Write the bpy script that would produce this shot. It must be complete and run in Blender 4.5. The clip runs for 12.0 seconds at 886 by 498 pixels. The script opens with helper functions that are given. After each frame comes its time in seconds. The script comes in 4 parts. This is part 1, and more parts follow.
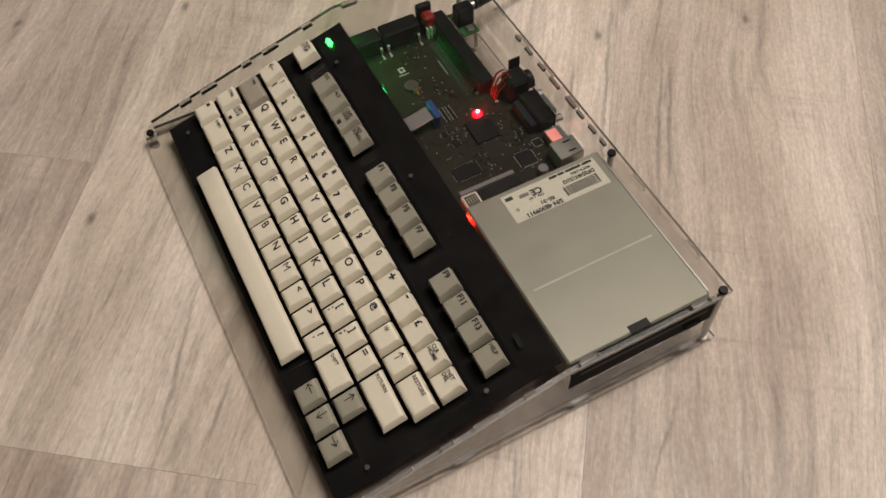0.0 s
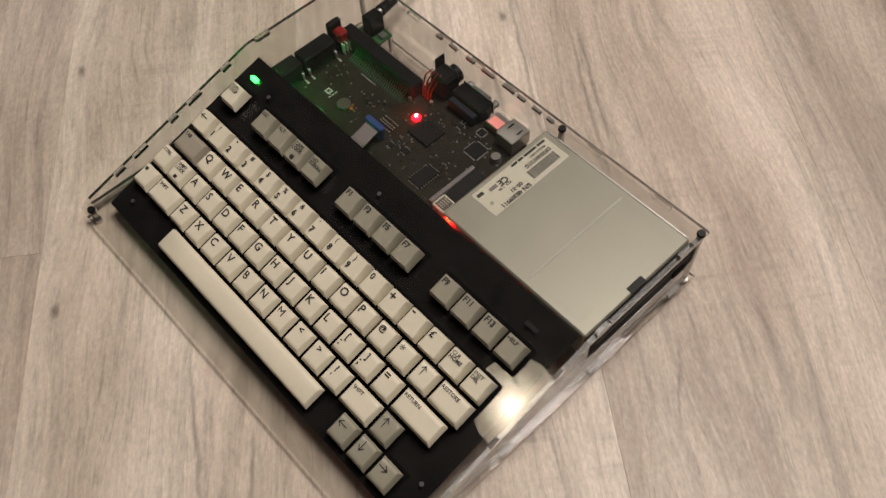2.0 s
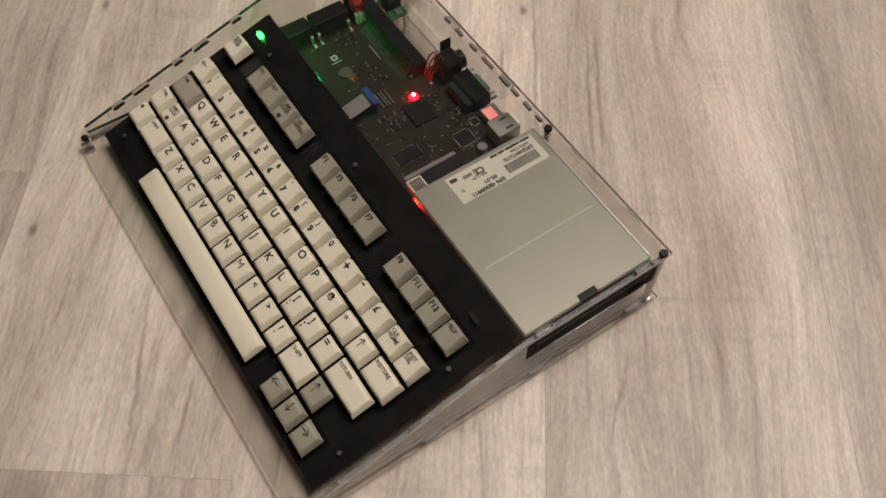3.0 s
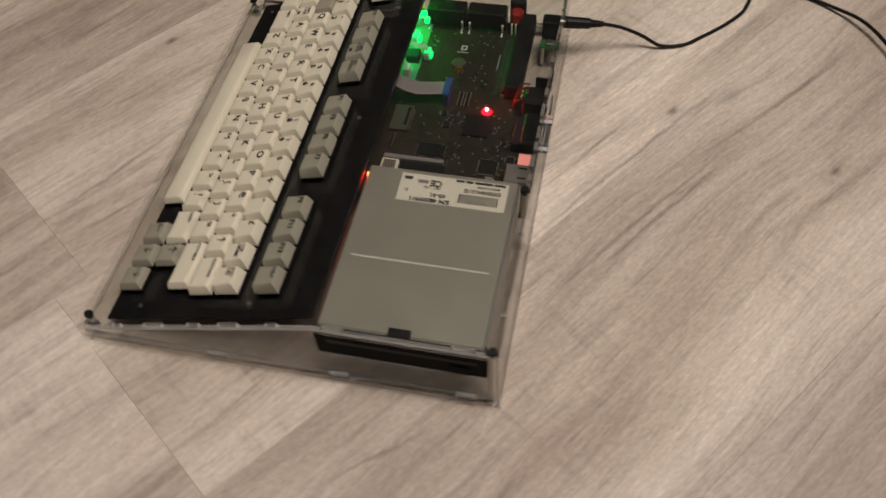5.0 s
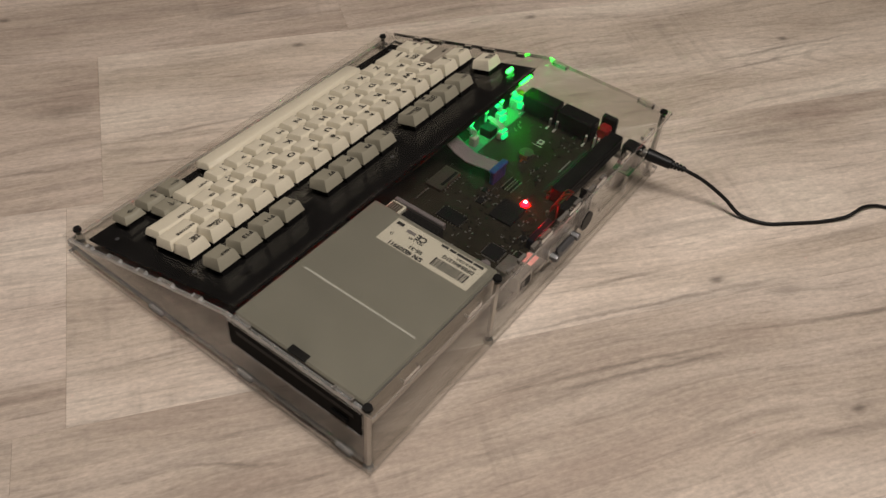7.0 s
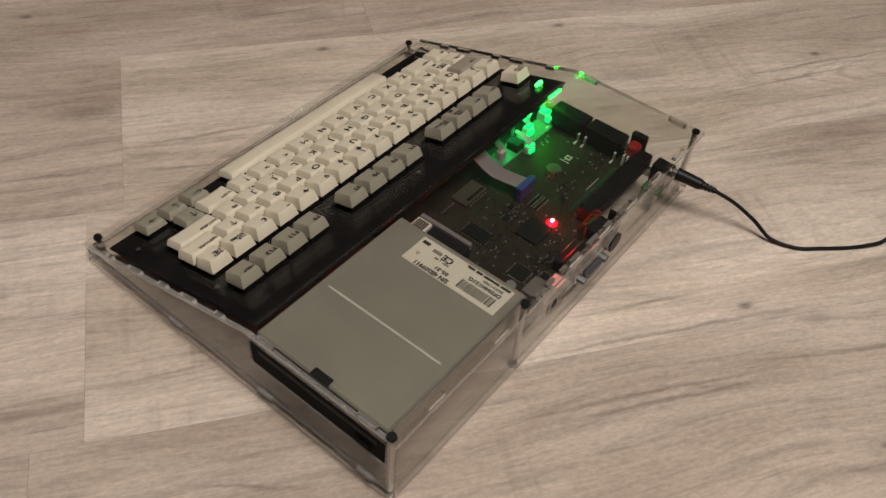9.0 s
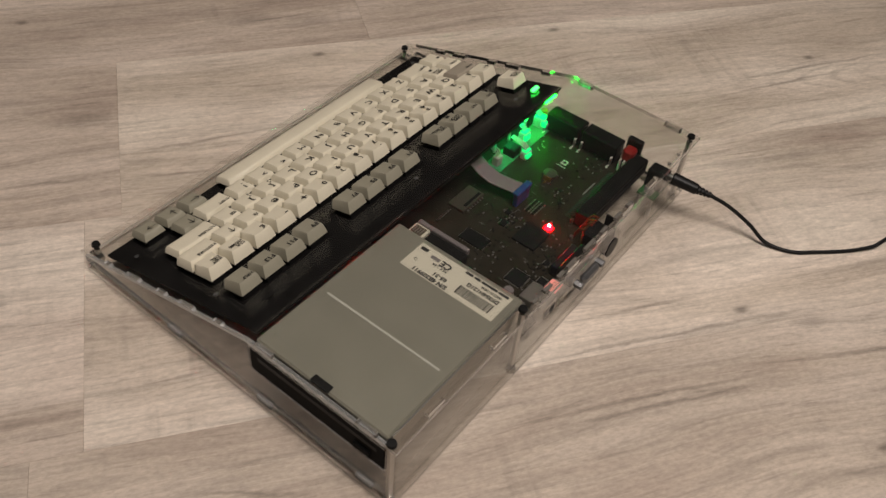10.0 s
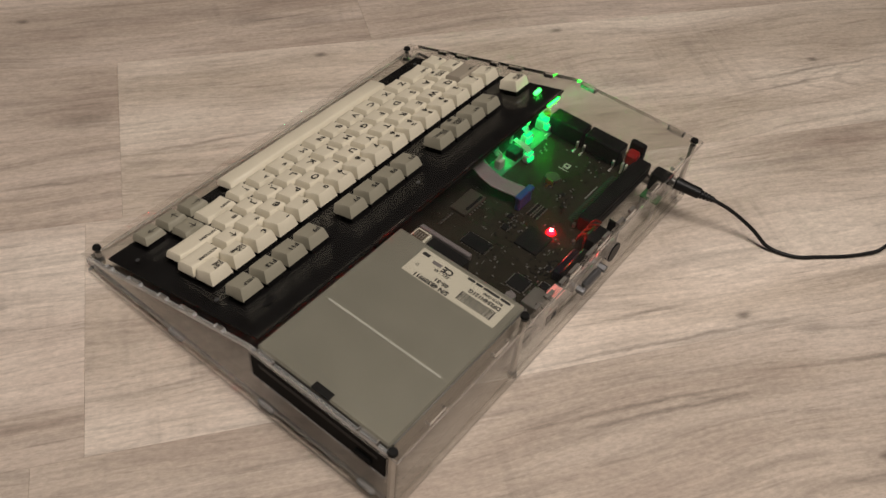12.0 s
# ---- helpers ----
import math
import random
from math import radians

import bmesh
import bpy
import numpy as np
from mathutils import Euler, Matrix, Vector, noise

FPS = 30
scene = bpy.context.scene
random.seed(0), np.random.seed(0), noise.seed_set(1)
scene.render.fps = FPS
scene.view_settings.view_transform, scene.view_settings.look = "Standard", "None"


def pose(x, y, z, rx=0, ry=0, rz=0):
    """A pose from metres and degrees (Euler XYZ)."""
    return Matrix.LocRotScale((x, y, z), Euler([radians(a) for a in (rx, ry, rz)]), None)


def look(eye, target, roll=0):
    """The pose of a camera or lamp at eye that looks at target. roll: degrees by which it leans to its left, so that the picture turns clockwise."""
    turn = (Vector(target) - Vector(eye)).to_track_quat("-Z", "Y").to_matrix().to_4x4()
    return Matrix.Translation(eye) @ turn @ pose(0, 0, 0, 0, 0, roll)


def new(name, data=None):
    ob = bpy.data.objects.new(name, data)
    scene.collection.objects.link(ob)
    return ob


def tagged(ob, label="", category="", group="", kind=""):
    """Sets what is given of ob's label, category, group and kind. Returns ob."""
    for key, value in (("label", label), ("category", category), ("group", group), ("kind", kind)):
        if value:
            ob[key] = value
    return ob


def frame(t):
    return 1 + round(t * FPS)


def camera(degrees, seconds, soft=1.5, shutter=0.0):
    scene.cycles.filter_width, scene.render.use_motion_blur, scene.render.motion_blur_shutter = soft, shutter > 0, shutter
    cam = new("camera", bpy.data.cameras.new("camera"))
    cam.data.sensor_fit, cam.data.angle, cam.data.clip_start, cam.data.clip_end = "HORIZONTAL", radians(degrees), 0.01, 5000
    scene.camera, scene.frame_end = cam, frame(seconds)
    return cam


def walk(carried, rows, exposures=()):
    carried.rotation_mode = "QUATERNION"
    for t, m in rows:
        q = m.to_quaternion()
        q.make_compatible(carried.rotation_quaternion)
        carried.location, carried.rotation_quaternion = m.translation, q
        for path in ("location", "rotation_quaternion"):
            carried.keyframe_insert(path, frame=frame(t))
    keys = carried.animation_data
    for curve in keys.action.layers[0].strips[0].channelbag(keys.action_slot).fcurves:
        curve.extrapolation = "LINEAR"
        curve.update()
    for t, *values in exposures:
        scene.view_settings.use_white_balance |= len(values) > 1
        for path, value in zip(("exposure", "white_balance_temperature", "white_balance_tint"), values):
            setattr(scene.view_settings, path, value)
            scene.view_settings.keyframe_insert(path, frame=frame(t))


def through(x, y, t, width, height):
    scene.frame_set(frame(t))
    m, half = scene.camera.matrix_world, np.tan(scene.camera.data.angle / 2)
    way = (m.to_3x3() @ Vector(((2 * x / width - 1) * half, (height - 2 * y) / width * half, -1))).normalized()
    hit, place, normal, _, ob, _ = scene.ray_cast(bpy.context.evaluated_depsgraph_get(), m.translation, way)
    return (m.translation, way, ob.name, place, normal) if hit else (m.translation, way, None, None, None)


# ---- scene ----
cam = camera(53.9, 12.0, shutter=0.4)
PATH = [
    (0, (0.458, -0.074, 0.519), (-0.544, 0.379, -1.151), -3.4),
    (0.5, (0.445, -0.083, 0.524), (-0.514, 0.425, -1.155), -4.1),
    (1, (0.435, -0.101, 0.535), (-0.461, 0.468, -1.159), -5.1),
    (1.5, (0.418, -0.119, 0.538), (-0.415, 0.501, -1.171), -5.3),
    (2, (0.409, -0.128, 0.541), (-0.397, 0.535, -1.165), -4.2),
    (2.5, (0.42, -0.118, 0.541), (-0.387, 0.531, -1.17), -2.7),
    (2.7, (0.432, -0.107, 0.538), (-0.389, 0.518, -1.175), -1.8),
    (4.3, (0.509, 0.084, 0.54), (-0.582, 0.08, -1.137), -2.3),
    (4.5, (0.515, 0.121, 0.529), (-0.596, 0.031, -1.131), -3.3),
    (5, (0.533, 0.228, 0.491), (-0.62, -0.091, -1.112), -4.5),
    (5.5, (0.538, 0.313, 0.461), (-0.633, -0.2, -1.077), -1.9),
    (6, (0.527, 0.351, 0.451), (-0.646, -0.31, -1.028), 2.1),
    (6.5, (0.506, 0.36, 0.453), (-0.659, -0.387, -0.991), 4.0),
    (7, (0.488, 0.357, 0.454), (-0.671, -0.42, -0.979), 4.7),
    (9, (0.478, 0.334, 0.46), (-0.655, -0.445, -0.993), 5.8),
    (9.5, (0.478, 0.332, 0.464), (-0.659, -0.443, -0.988), 5.8),
    (10, (0.479, 0.331, 0.464), (-0.663, -0.437, -0.987), 6.0),
    (10.5, (0.479, 0.332, 0.467), (-0.665, -0.433, -0.984), 6.1),
    (11, (0.476, 0.328, 0.468), (-0.662, -0.44, -0.986), 6.0),
    (11.5, (0.475, 0.329, 0.469), (-0.66, -0.438, -0.988), 6.0),
    (12, (0.474, 0.326, 0.468), (-0.658, -0.436, -0.994), 6.2),
]
walk(cam, [(t, look(eye, target, roll)) for t, eye, target, roll in PATH], exposures=[(0.0, 0.15), (2.7, 0.13), (5.0, -0.08), (6.5, -0.08), (12.0, -0.03)])

# ---- world and light ----
world = bpy.data.worlds.new("evening")
world.use_nodes = True
world.node_tree.nodes["Background"].inputs[0].default_value = (0.30, 0.27, 0.25, 1)
world.node_tree.nodes["Background"].inputs[1].default_value = 0.02
scene.world = world
LAMP_PLACE, LAMP_RADIUS, LAMP_GLOW, BULB_GLOW = Vector((-0.300, -0.615, 2.36)), 0.165, 3.0, 16.0
LAMP_COLOUR = (1.0, 0.905, 0.845)

# main light, added behind the computer and never in view: head, aim and light
HEAD, AIM = Vector((0.34, 0.71, 2.00)), Vector((0.20, 0.12, 0.0))
added_lamp = bpy.data.lights.new("added_light", "AREA")
added_lamp.shape, added_lamp.size, added_lamp.energy, added_lamp.color = "DISK", 0.95, 22.5, LAMP_COLOUR
added_lamp.spread = radians(130)
light = new("added_light", added_lamp)
light.matrix_basis = look(HEAD, AIM)

# ---- plan, metres: x along the key rows to the right, y to the rear, z up ----
U = 0.01905
XL, XR = -0.0575, 0.2925
YF, YR, YB = -0.0920, 0.0765, 0.1900
SLOPE = 0.285
TILT_DEG = math.degrees(math.atan(SLOPE))
Z_FRONT, Z_RIDGE, Z_BACK = 0.0130, 0.0610, 0.0614
SHEET = 0.003
BOARD_Z = 0.0202


def deck(y, h=0.0):
    """Height of the sloping clear sheet's upper face at y."""
    return Z_FRONT + SLOPE * (y - YF) + h


# ---- materials ----
def material(name):
    m = bpy.data.materials.new(name)
    m.use_nodes = True
    return m, m.node_tree.nodes, m.node_tree.links, m.node_tree.nodes["Principled BSDF"]


def node(nodes, kind, **kw):
    n = nodes.new(kind)
    for k, v in kw.items():
        n.inputs[k.replace("_", " ")].default_value = v
    return n


def plain(name, colour, rough=0.5, metal=0.0, var=0.12, scale=400.0, bump=0.15, spec=0.5, trans=0.0):
    """A surface with fine grain, a broad uneven tone and small relief."""
    m, nodes, links, bsdf = material(name)
    co = nodes.new("ShaderNodeTexCoord")
    fine = node(nodes, "ShaderNodeTexNoise", Scale=scale, Detail=3.0)
    broad = node(nodes, "ShaderNodeTexNoise", Scale=scale * 0.07, Detail=2.0)
    links.new(co.outputs["Object"], fine.inputs["Vector"])
    links.new(co.outputs["Object"], broad.inputs["Vector"])
    add = nodes.new("ShaderNodeMath")
    add.operation = "ADD"
    links.new(fine.outputs["Fac"], add.inputs[0])
    links.new(broad.outputs["Fac"], add.inputs[1])
    span = node(nodes, "ShaderNodeMapRange")
    span.inputs["From Min"].default_value, span.inputs["From Max"].default_value = 0.6, 1.4
    span.inputs["To Min"].default_value, span.inputs["To Max"].default_value = 1 - var, 1 + var
    links.new(add.outputs[0], span.inputs["Value"])
    mul = nodes.new("ShaderNodeVectorMath")
    mul.operation = "SCALE"
    mul.inputs[0].default_value = colour
    links.new(span.outputs["Result"], mul.inputs["Scale"])
    links.new(mul.outputs["Vector"], bsdf.inputs["Base Color"])
    rr = node(nodes, "ShaderNodeMapRange")
    rr.inputs["To Min"].default_value, rr.inputs["To Max"].default_value = max(0.02, rough - 0.07), min(1, rough + 0.07)
    links.new(broad.outputs["Fac"], rr.inputs["Value"])
    links.new(rr.outputs["Result"], bsdf.inputs["Roughness"])
    bsdf.inputs["Metallic"].default_value = metal
    bsdf.inputs["Specular IOR Level"].default_value = spec
    bsdf.inputs["Transmission Weight"].default_value = trans
    if bump:
        b = node(nodes, "ShaderNodeBump", Strength=bump, Distance=0.0002)
        links.new(fine.outputs["Fac"], b.inputs["Height"])
        links.new(b.outputs["Normal"], bsdf.inputs["Normal"])
    return m


def glowing(name, colour, strength):
    m, nodes, links, bsdf = material(name)
    bsdf.inputs["Base Color"].default_value = (*colour, 1)
    bsdf.inputs["Emission Color"].default_value = (*colour, 1)
    bsdf.inputs["Emission Strength"].default_value = strength
    return m


def acrylic(name, tint=0.965, rough=0.006, veil=0.006):
    """Clear cast sheet: straight view through, gloss that grows at low angles, a thin veil of dust and smears."""
    m, nodes, links, bsdf = material(name)
    nodes.remove(bsdf)
    clear, gloss, dust = nodes.new("ShaderNodeBsdfTransparent"), nodes.new("ShaderNodeBsdfGlossy"), nodes.new("ShaderNodeBsdfDiffuse")
    clear.inputs["Color"].default_value = (tint, tint, tint * 0.993, 1)
    gloss.inputs["Color"].default_value, gloss.inputs["Roughness"].default_value = (1, 1, 1, 1), rough
    dust.inputs["Color"].default_value = (0.55, 0.53, 0.50, 1)
    co = nodes.new("ShaderNodeTexCoord")
    n = node(nodes, "ShaderNodeTexNoise", Scale=55.0, Detail=5.0)
    links.new(co.outputs["Object"], n.inputs["Vector"])
    amount = nodes.new("ShaderNodeMapRange")
    for k, v in (("From Min", 0.35), ("From Max", 0.75), ("To Min", veil * 0.6), ("To Max", veil * 1.9)):
        amount.inputs[k].default_value = v
    links.new(n.outputs["Fac"], amount.inputs["Value"])
    seen = nodes.new("ShaderNodeMixShader")
    links.new(amount.outputs["Result"], seen.inputs[0])
    links.new(clear.outputs[0], seen.inputs[1])
    links.new(dust.outputs[0], seen.inputs[2])
    weight = node(nodes, "ShaderNodeLayerWeight", Blend=0.5)
    power = nodes.new("ShaderNodeMath")
    power.operation, power.inputs[1].default_value = "POWER", 5.0
    links.new(weight.outputs["Facing"], power.inputs[0])
    fac = node(nodes, "ShaderNodeMapRange")
    fac.inputs["To Min"].default_value, fac.inputs["To Max"].default_value = 0.038, 0.8
    links.new(power.outputs[0], fac.inputs["Value"])
    both = nodes.new("ShaderNodeMixShader")
    links.new(fac.outputs["Result"], both.inputs[0])
    links.new(seen.outputs[0], both.inputs[1])
    links.new(gloss.outputs[0], both.inputs[2])
    links.new(both.outputs[0], nodes["Material Output"].inputs["Surface"])
    return m


def cut_edge(name, tint, rough, through=1.0):
    """Sawn rim of the clear sheet."""
    m, nodes, links, bsdf = material(name)
    bsdf.inputs["Base Color"].default_value = (tint, tint, tint * 0.98, 1)
    bsdf.inputs["Transmission Weight"].default_value = through
    bsdf.inputs["IOR"].default_value = 1.49
    co = nodes.new("ShaderNodeTexCoord")
    n = node(nodes, "ShaderNodeTexNoise", Scale=90.0, Detail=3.0)
    links.new(co.outputs["Object"], n.inputs["Vector"])
    r = nodes.new("ShaderNodeMapRange")
    r.inputs["To Min"].default_value, r.inputs["To Max"].default_value = rough * 0.6, rough * 1.4
    links.new(n.outputs["Fac"], r.inputs["Value"])
    links.new(r.outputs["Result"], bsdf.inputs["Roughness"])
    return m


# marks in the floor decor: place along and across the planks, half length and half width
KNOTS = [(-0.0875, -0.1225), (0.144, -0.1265), (0.1525, 0.2355), (0.188, 0.358), (0.3787, -0.0407), (-0.345, -0.215), (0.104, -0.268)]
SMUDGES = [(-0.143, -0.189, 0.030, 0.010), (-0.086, -0.181, 0.028, 0.009), (-0.295, -0.062, 0.024, 0.012), (-0.0395, 0.2751, 0.017, 0.004), (0.176, -0.040, 0.045, 0.018), (0.199, 0.2565, 0.018, 0.007)]
SAWN = [(-0.225, 0.180, 0.080, 0.050), (0.106, 0.4015, 0.05, 0.035), (-0.12, 0.33, 0.05, 0.04)]
# dark veins: place, half length and the way they bow
VEINS = [(-0.307, 0.013, 0.047, 0.0), (-0.190, -0.0195, 0.080, -0.08), (0.055, 0.2895, 0.115, 0.0), (0.235, 0.2885, 0.08, 0.03), (0.090, 0.2190, 0.050, -0.03), (0.370, -0.026, 0.12, -0.10),
         (0.330, -0.006, 0.10, -0.12), (0.100, 0.2465, 0.14, 0.0), (-0.110, -0.1885, 0.05, -0.10), (-0.220, 0.0170, 0.035, 0.06), (0.060, 0.2975, 0.10, 0.0), (-0.20, 0.300, 0.035, 0.25)]
# broad pale areas of the decor: place, half length and half width, how much paler
PALE = [(0.130, 0.212, 0.240, 0.040, 1.12), (-0.03, 0.37, 0.22, 0.06, 1.10), (-0.10, -0.105, 0.16, 0.028, 1.07), (0.02, -0.08, 0.10, 0.05, 1.05)]
# pointed arches: tip, how wide they open, spacing, and the patch that they fill
ARCHES = [(0.275, -0.006, 120.0, 0.034, (0.375, -0.010, 0.125, 0.050))]
PLANK_TURN = radians(53.6)


def laminate():
    """Pale grey-brown oak decor: long wavy grain, darker streaks, knots, cross saw marks."""
    m, nodes, links, bsdf = material("oak_laminate")
    co, info, geo = nodes.new("ShaderNodeTexCoord"), nodes.new("ShaderNodeObjectInfo"), nodes.new("ShaderNodeNewGeometry")

    def vmath(op, a, b=None, c=None):
        n = nodes.new("ShaderNodeVectorMath")
        n.operation = op
        for k, v in enumerate((a, b, c)):
            if v is None:
                continue
            if isinstance(v, tuple):
                n.inputs[k].default_value = v
            else:
                links.new(v, n.inputs[k])
        return n.outputs["Value"] if op in ("DOT_PRODUCT", "LENGTH") else n.outputs["Vector"]

    def maths(op, a, b):
        n = nodes.new("ShaderNodeMath")
        n.operation = op
        for k, v in enumerate((a, b)):
            if isinstance(v, float):
                n.inputs[k].default_value = v
            else:
                links.new(v, n.inputs[k])
        return n.outputs[0]

    def span(v, a, b, c, d):
        n = nodes.new("ShaderNodeMapRange")
        links.new(v, n.inputs["Value"])
        for k, x in zip(("From Min", "From Max", "To Min", "To Max"), (a, b, c, d)):
            n.inputs[k].default_value = x
        return n.outputs["Result"]

    def noise_of(vec, sx, sy, detail=4.0, rough=0.55, colour=False):
        n = node(nodes, "ShaderNodeTexNoise", Scale=1.0, Detail=detail, Roughness=rough)
        links.new(vmath("MULTIPLY", vec, (sx, sy, 1.0)), n.inputs["Vector"])
        return n.outputs["Color" if colour else "Fac"]

    off = nodes.new("ShaderNodeCombineXYZ")
    for k in range(3):
        links.new(maths("MULTIPLY", info.outputs["Random"], (37.0, 11.0, 23.0)[k]), off.inputs[k])
    flat = vmath("ADD", co.outputs["Object"], off.outputs[0])
    bend = vmath("SUBTRACT", noise_of(flat, 2.2, 7.0, 2.0, 0.5, True), (0.5, 0.5, 0.5))
    grain = vmath("MULTIPLY_ADD", bend, (0.0, 0.075, 0.0), flat)
    bands = noise_of(grain, 1.8, 13.0, 4.0, 0.5)
    zones = noise_of(flat, 4.0, 9.0, 3.0, 0.5)
    tone = maths("ADD", maths("MULTIPLY", bands, 0.58), maths("MULTIPLY", zones, 0.42))
    ramp = nodes.new("ShaderNodeValToRGB")
    e = ramp.color_ramp.elements
    e[0].position, e[0].color = 0.37, (0.335, 0.268, 0.218, 1)
    e[1].position, e[1].color = 0.66, (0.645, 0.570, 0.485, 1)
    e.new(0.45).color = (0.445, 0.374, 0.306, 1)
    e.new(0.54).color = (0.555, 0.474, 0.400, 1)
    links.new(tone, ramp.inputs[0])
    fibre = span(noise_of(grain, 55.0, 480.0, 5.0, 0.65), 0.30, 0.70, 0.87, 1.10)
    lines = span(noise_of(grain, 7.0, 85.0, 4.0, 0.6), 0.30, 0.48, 0.79, 1.03)
    hair = span(noise_of(grain, 20.0, 260.0, 4.0, 0.6), 0.30, 0.42, 0.76, 1.0)
    lines = maths("MULTIPLY", lines, hair)
    mottle = span(noise_of(flat, 200.0, 420.0, 5.0, 0.7), 0.30, 0.70, 0.84, 1.16)
    wave = nodes.new("ShaderNodeTexWave")
    wave.wave_type, wave.bands_direction, wave.wave_profile = "BANDS", "Y", "SAW"
    for k, v in (("Scale", 1.0), ("Distortion", 5.0), ("Detail", 3.0), ("Detail Scale", 0.6)):
        wave.inputs[k].default_value = v
    links.new(vmath("MULTIPLY", grain, (2.5, 22.0, 1.0)), wave.inputs["Vector"])
    rings = span(wave.outputs["Fac"], 0.0, 1.0, 0.93, 1.04)
    saw = span(noise_of(flat, 130.0, 9.0, 3.0, 0.5), 0.34, 0.48, 0.88, 1.0)
    where = span(noise_of(flat, 7.0, 9.0, 2.0, 0.5), 0.57, 0.67, 0.0, 1.0)
    # knots, smudges and dark veins at their places on the floor
    c, d = math.cos(PLANK_TURN), math.sin(PLANK_TURN)
    spot = nodes.new("ShaderNodeCombineXYZ")
    links.new(vmath("DOT_PRODUCT", geo.outputs["Position"], (-d, c, 0.0)), spot.inputs[0])
    links.new(vmath("DOT_PRODUCT", geo.outputs["Position"], (c, d, 0.0)), spot.inputs[1])
    for a, b, l, w in SAWN:
        away = vmath("LENGTH", vmath("MULTIPLY", vmath("SUBTRACT", spot.outputs[0], (a, b, 0.0)), (1 / l, 1 / w, 0.0)))
        where = maths("MAXIMUM", where, span(away, 0.3, 1.0, 1.3, 0.0))
    saw = maths("ADD", maths("MULTIPLY", maths("SUBTRACT", saw, 1.0), where), 1.0)
    shade = maths("MULTIPLY", maths("MULTIPLY", fibre, lines), maths("MULTIPLY", maths("MULTIPLY", mottle, rings), saw))
    ragged = vmath("SUBTRACT", noise_of(spot.outputs[0], 60.0, 160.0, 3.0, 0.6, True), (0.5, 0.5, 0.5))
    slow = vmath("SUBTRACT", noise_of(spot.outputs[0], 9.0, 9.0, 2.0, 0.5, True), (0.5, 0.5, 0.5))
    place = vmath("MULTIPLY_ADD", ragged, (0.012, 0.006, 0.0), vmath("MULTIPLY_ADD", slow, (0.0, 0.010, 0.0), spot.outputs[0]))
    near = vmath("MULTIPLY_ADD", ragged, (0.006, 0.004, 0.0), spot.outputs[0])
    marks = [(near, a, b, 0.0075, 0.0042, 0.50, 0.2) for a, b in KNOTS] + [(near, a, b, 0.026, 0.008, 0.85, 0.2) for a, b in KNOTS]
    marks += [(near, a, b, l * 1.2, w * 1.2, 0.70, 0.0) for a, b, l, w in SMUDGES]
    for a, b, l, k in VEINS:
        at_vein = vmath("SUBTRACT", place, (a, b, 0.0))
        lean = nodes.new("ShaderNodeCombineXYZ")
        links.new(vmath("DOT_PRODUCT", at_vein, (1 / l, 0.0, 0.0)), lean.inputs[0])
        links.new(vmath("DOT_PRODUCT", at_vein, (-k / 0.0024, 1 / 0.0024, 0.0)), lean.inputs[1])
        shade = maths("MULTIPLY", shade, span(vmath("LENGTH", lean.outputs[0]), 0.0, 1.0, 0.55, 1.0))
    # nested pointed arches of the grain
    for a, b, k, step, (ma, mb, ml, mw) in ARCHES:
        shift = vmath("SUBTRACT", place, (a, b, 0.0))
        across = vmath("DOT_PRODUCT", shift, (0.0, 1.0, 0.0))
        along_it = vmath("DOT_PRODUCT", shift, (1.0, 0.0, 0.0))
        rise = maths("SUBTRACT", along_it, maths("MULTIPLY", maths("MULTIPLY", across, across), k))
        ripple = nodes.new("ShaderNodeMath")
        ripple.operation = "SINE"
        links.new(maths("MULTIPLY", rise, 2 * math.pi / step), ripple.inputs[0])
        away = vmath("LENGTH", vmath("MULTIPLY", vmath("SUBTRACT", place, (ma, mb, 0.0)), (1 / ml, 1 / mw, 0.0)))
        depth = span(away, 0.20, 1.0, 0.17, 0.0)
        shade = maths("MULTIPLY", shade, maths("SUBTRACT", 1.0, maths("MULTIPLY", span(ripple.outputs[0], 0.35, 1.0, 0.0, 1.0), depth)))
    for a, b, l, w, pale in PALE:
        away = vmath("LENGTH", vmath("MULTIPLY", vmath("SUBTRACT", place, (a, b, 0.0)), (1 / l, 1 / w, 0.0)))
        shade = maths("MULTIPLY", shade, span(away, 0.55, 1.0, pale, 1.0))
    for vec, a, b, l, w, dark, core in marks:
        away = vmath("LENGTH", vmath("MULTIPLY", vmath("SUBTRACT", vec, (a, b, 0.0)), (1 / l, 1 / w, 0.0)))
        shade = maths("MULTIPLY", shade, span(away, core, 1.0, dark, 1.0))
    tint = nodes.new("ShaderNodeVectorMath")
    tint.operation = "MULTIPLY"
    scale = nodes.new("ShaderNodeVectorMath")
    scale.operation = "SCALE"
    links.new(ramp.outputs[0], tint.inputs[0])
    links.new(info.outputs["Color"], tint.inputs[1])
    links.new(tint.outputs["Vector"], scale.inputs[0])
    links.new(shade, scale.inputs["Scale"])
    links.new(scale.outputs["Vector"], bsdf.inputs["Base Color"])
    links.new(span(fibre, 0.90, 1.07, 0.58, 0.46), bsdf.inputs["Roughness"])
    bsdf.inputs["Specular IOR Level"].default_value = 0.35
    b = node(nodes, "ShaderNodeBump", Strength=0.3, Distance=0.0003)
    links.new(fibre, b.inputs["Height"])
    links.new(b.outputs["Normal"], bsdf.inputs["Normal"])
    return m


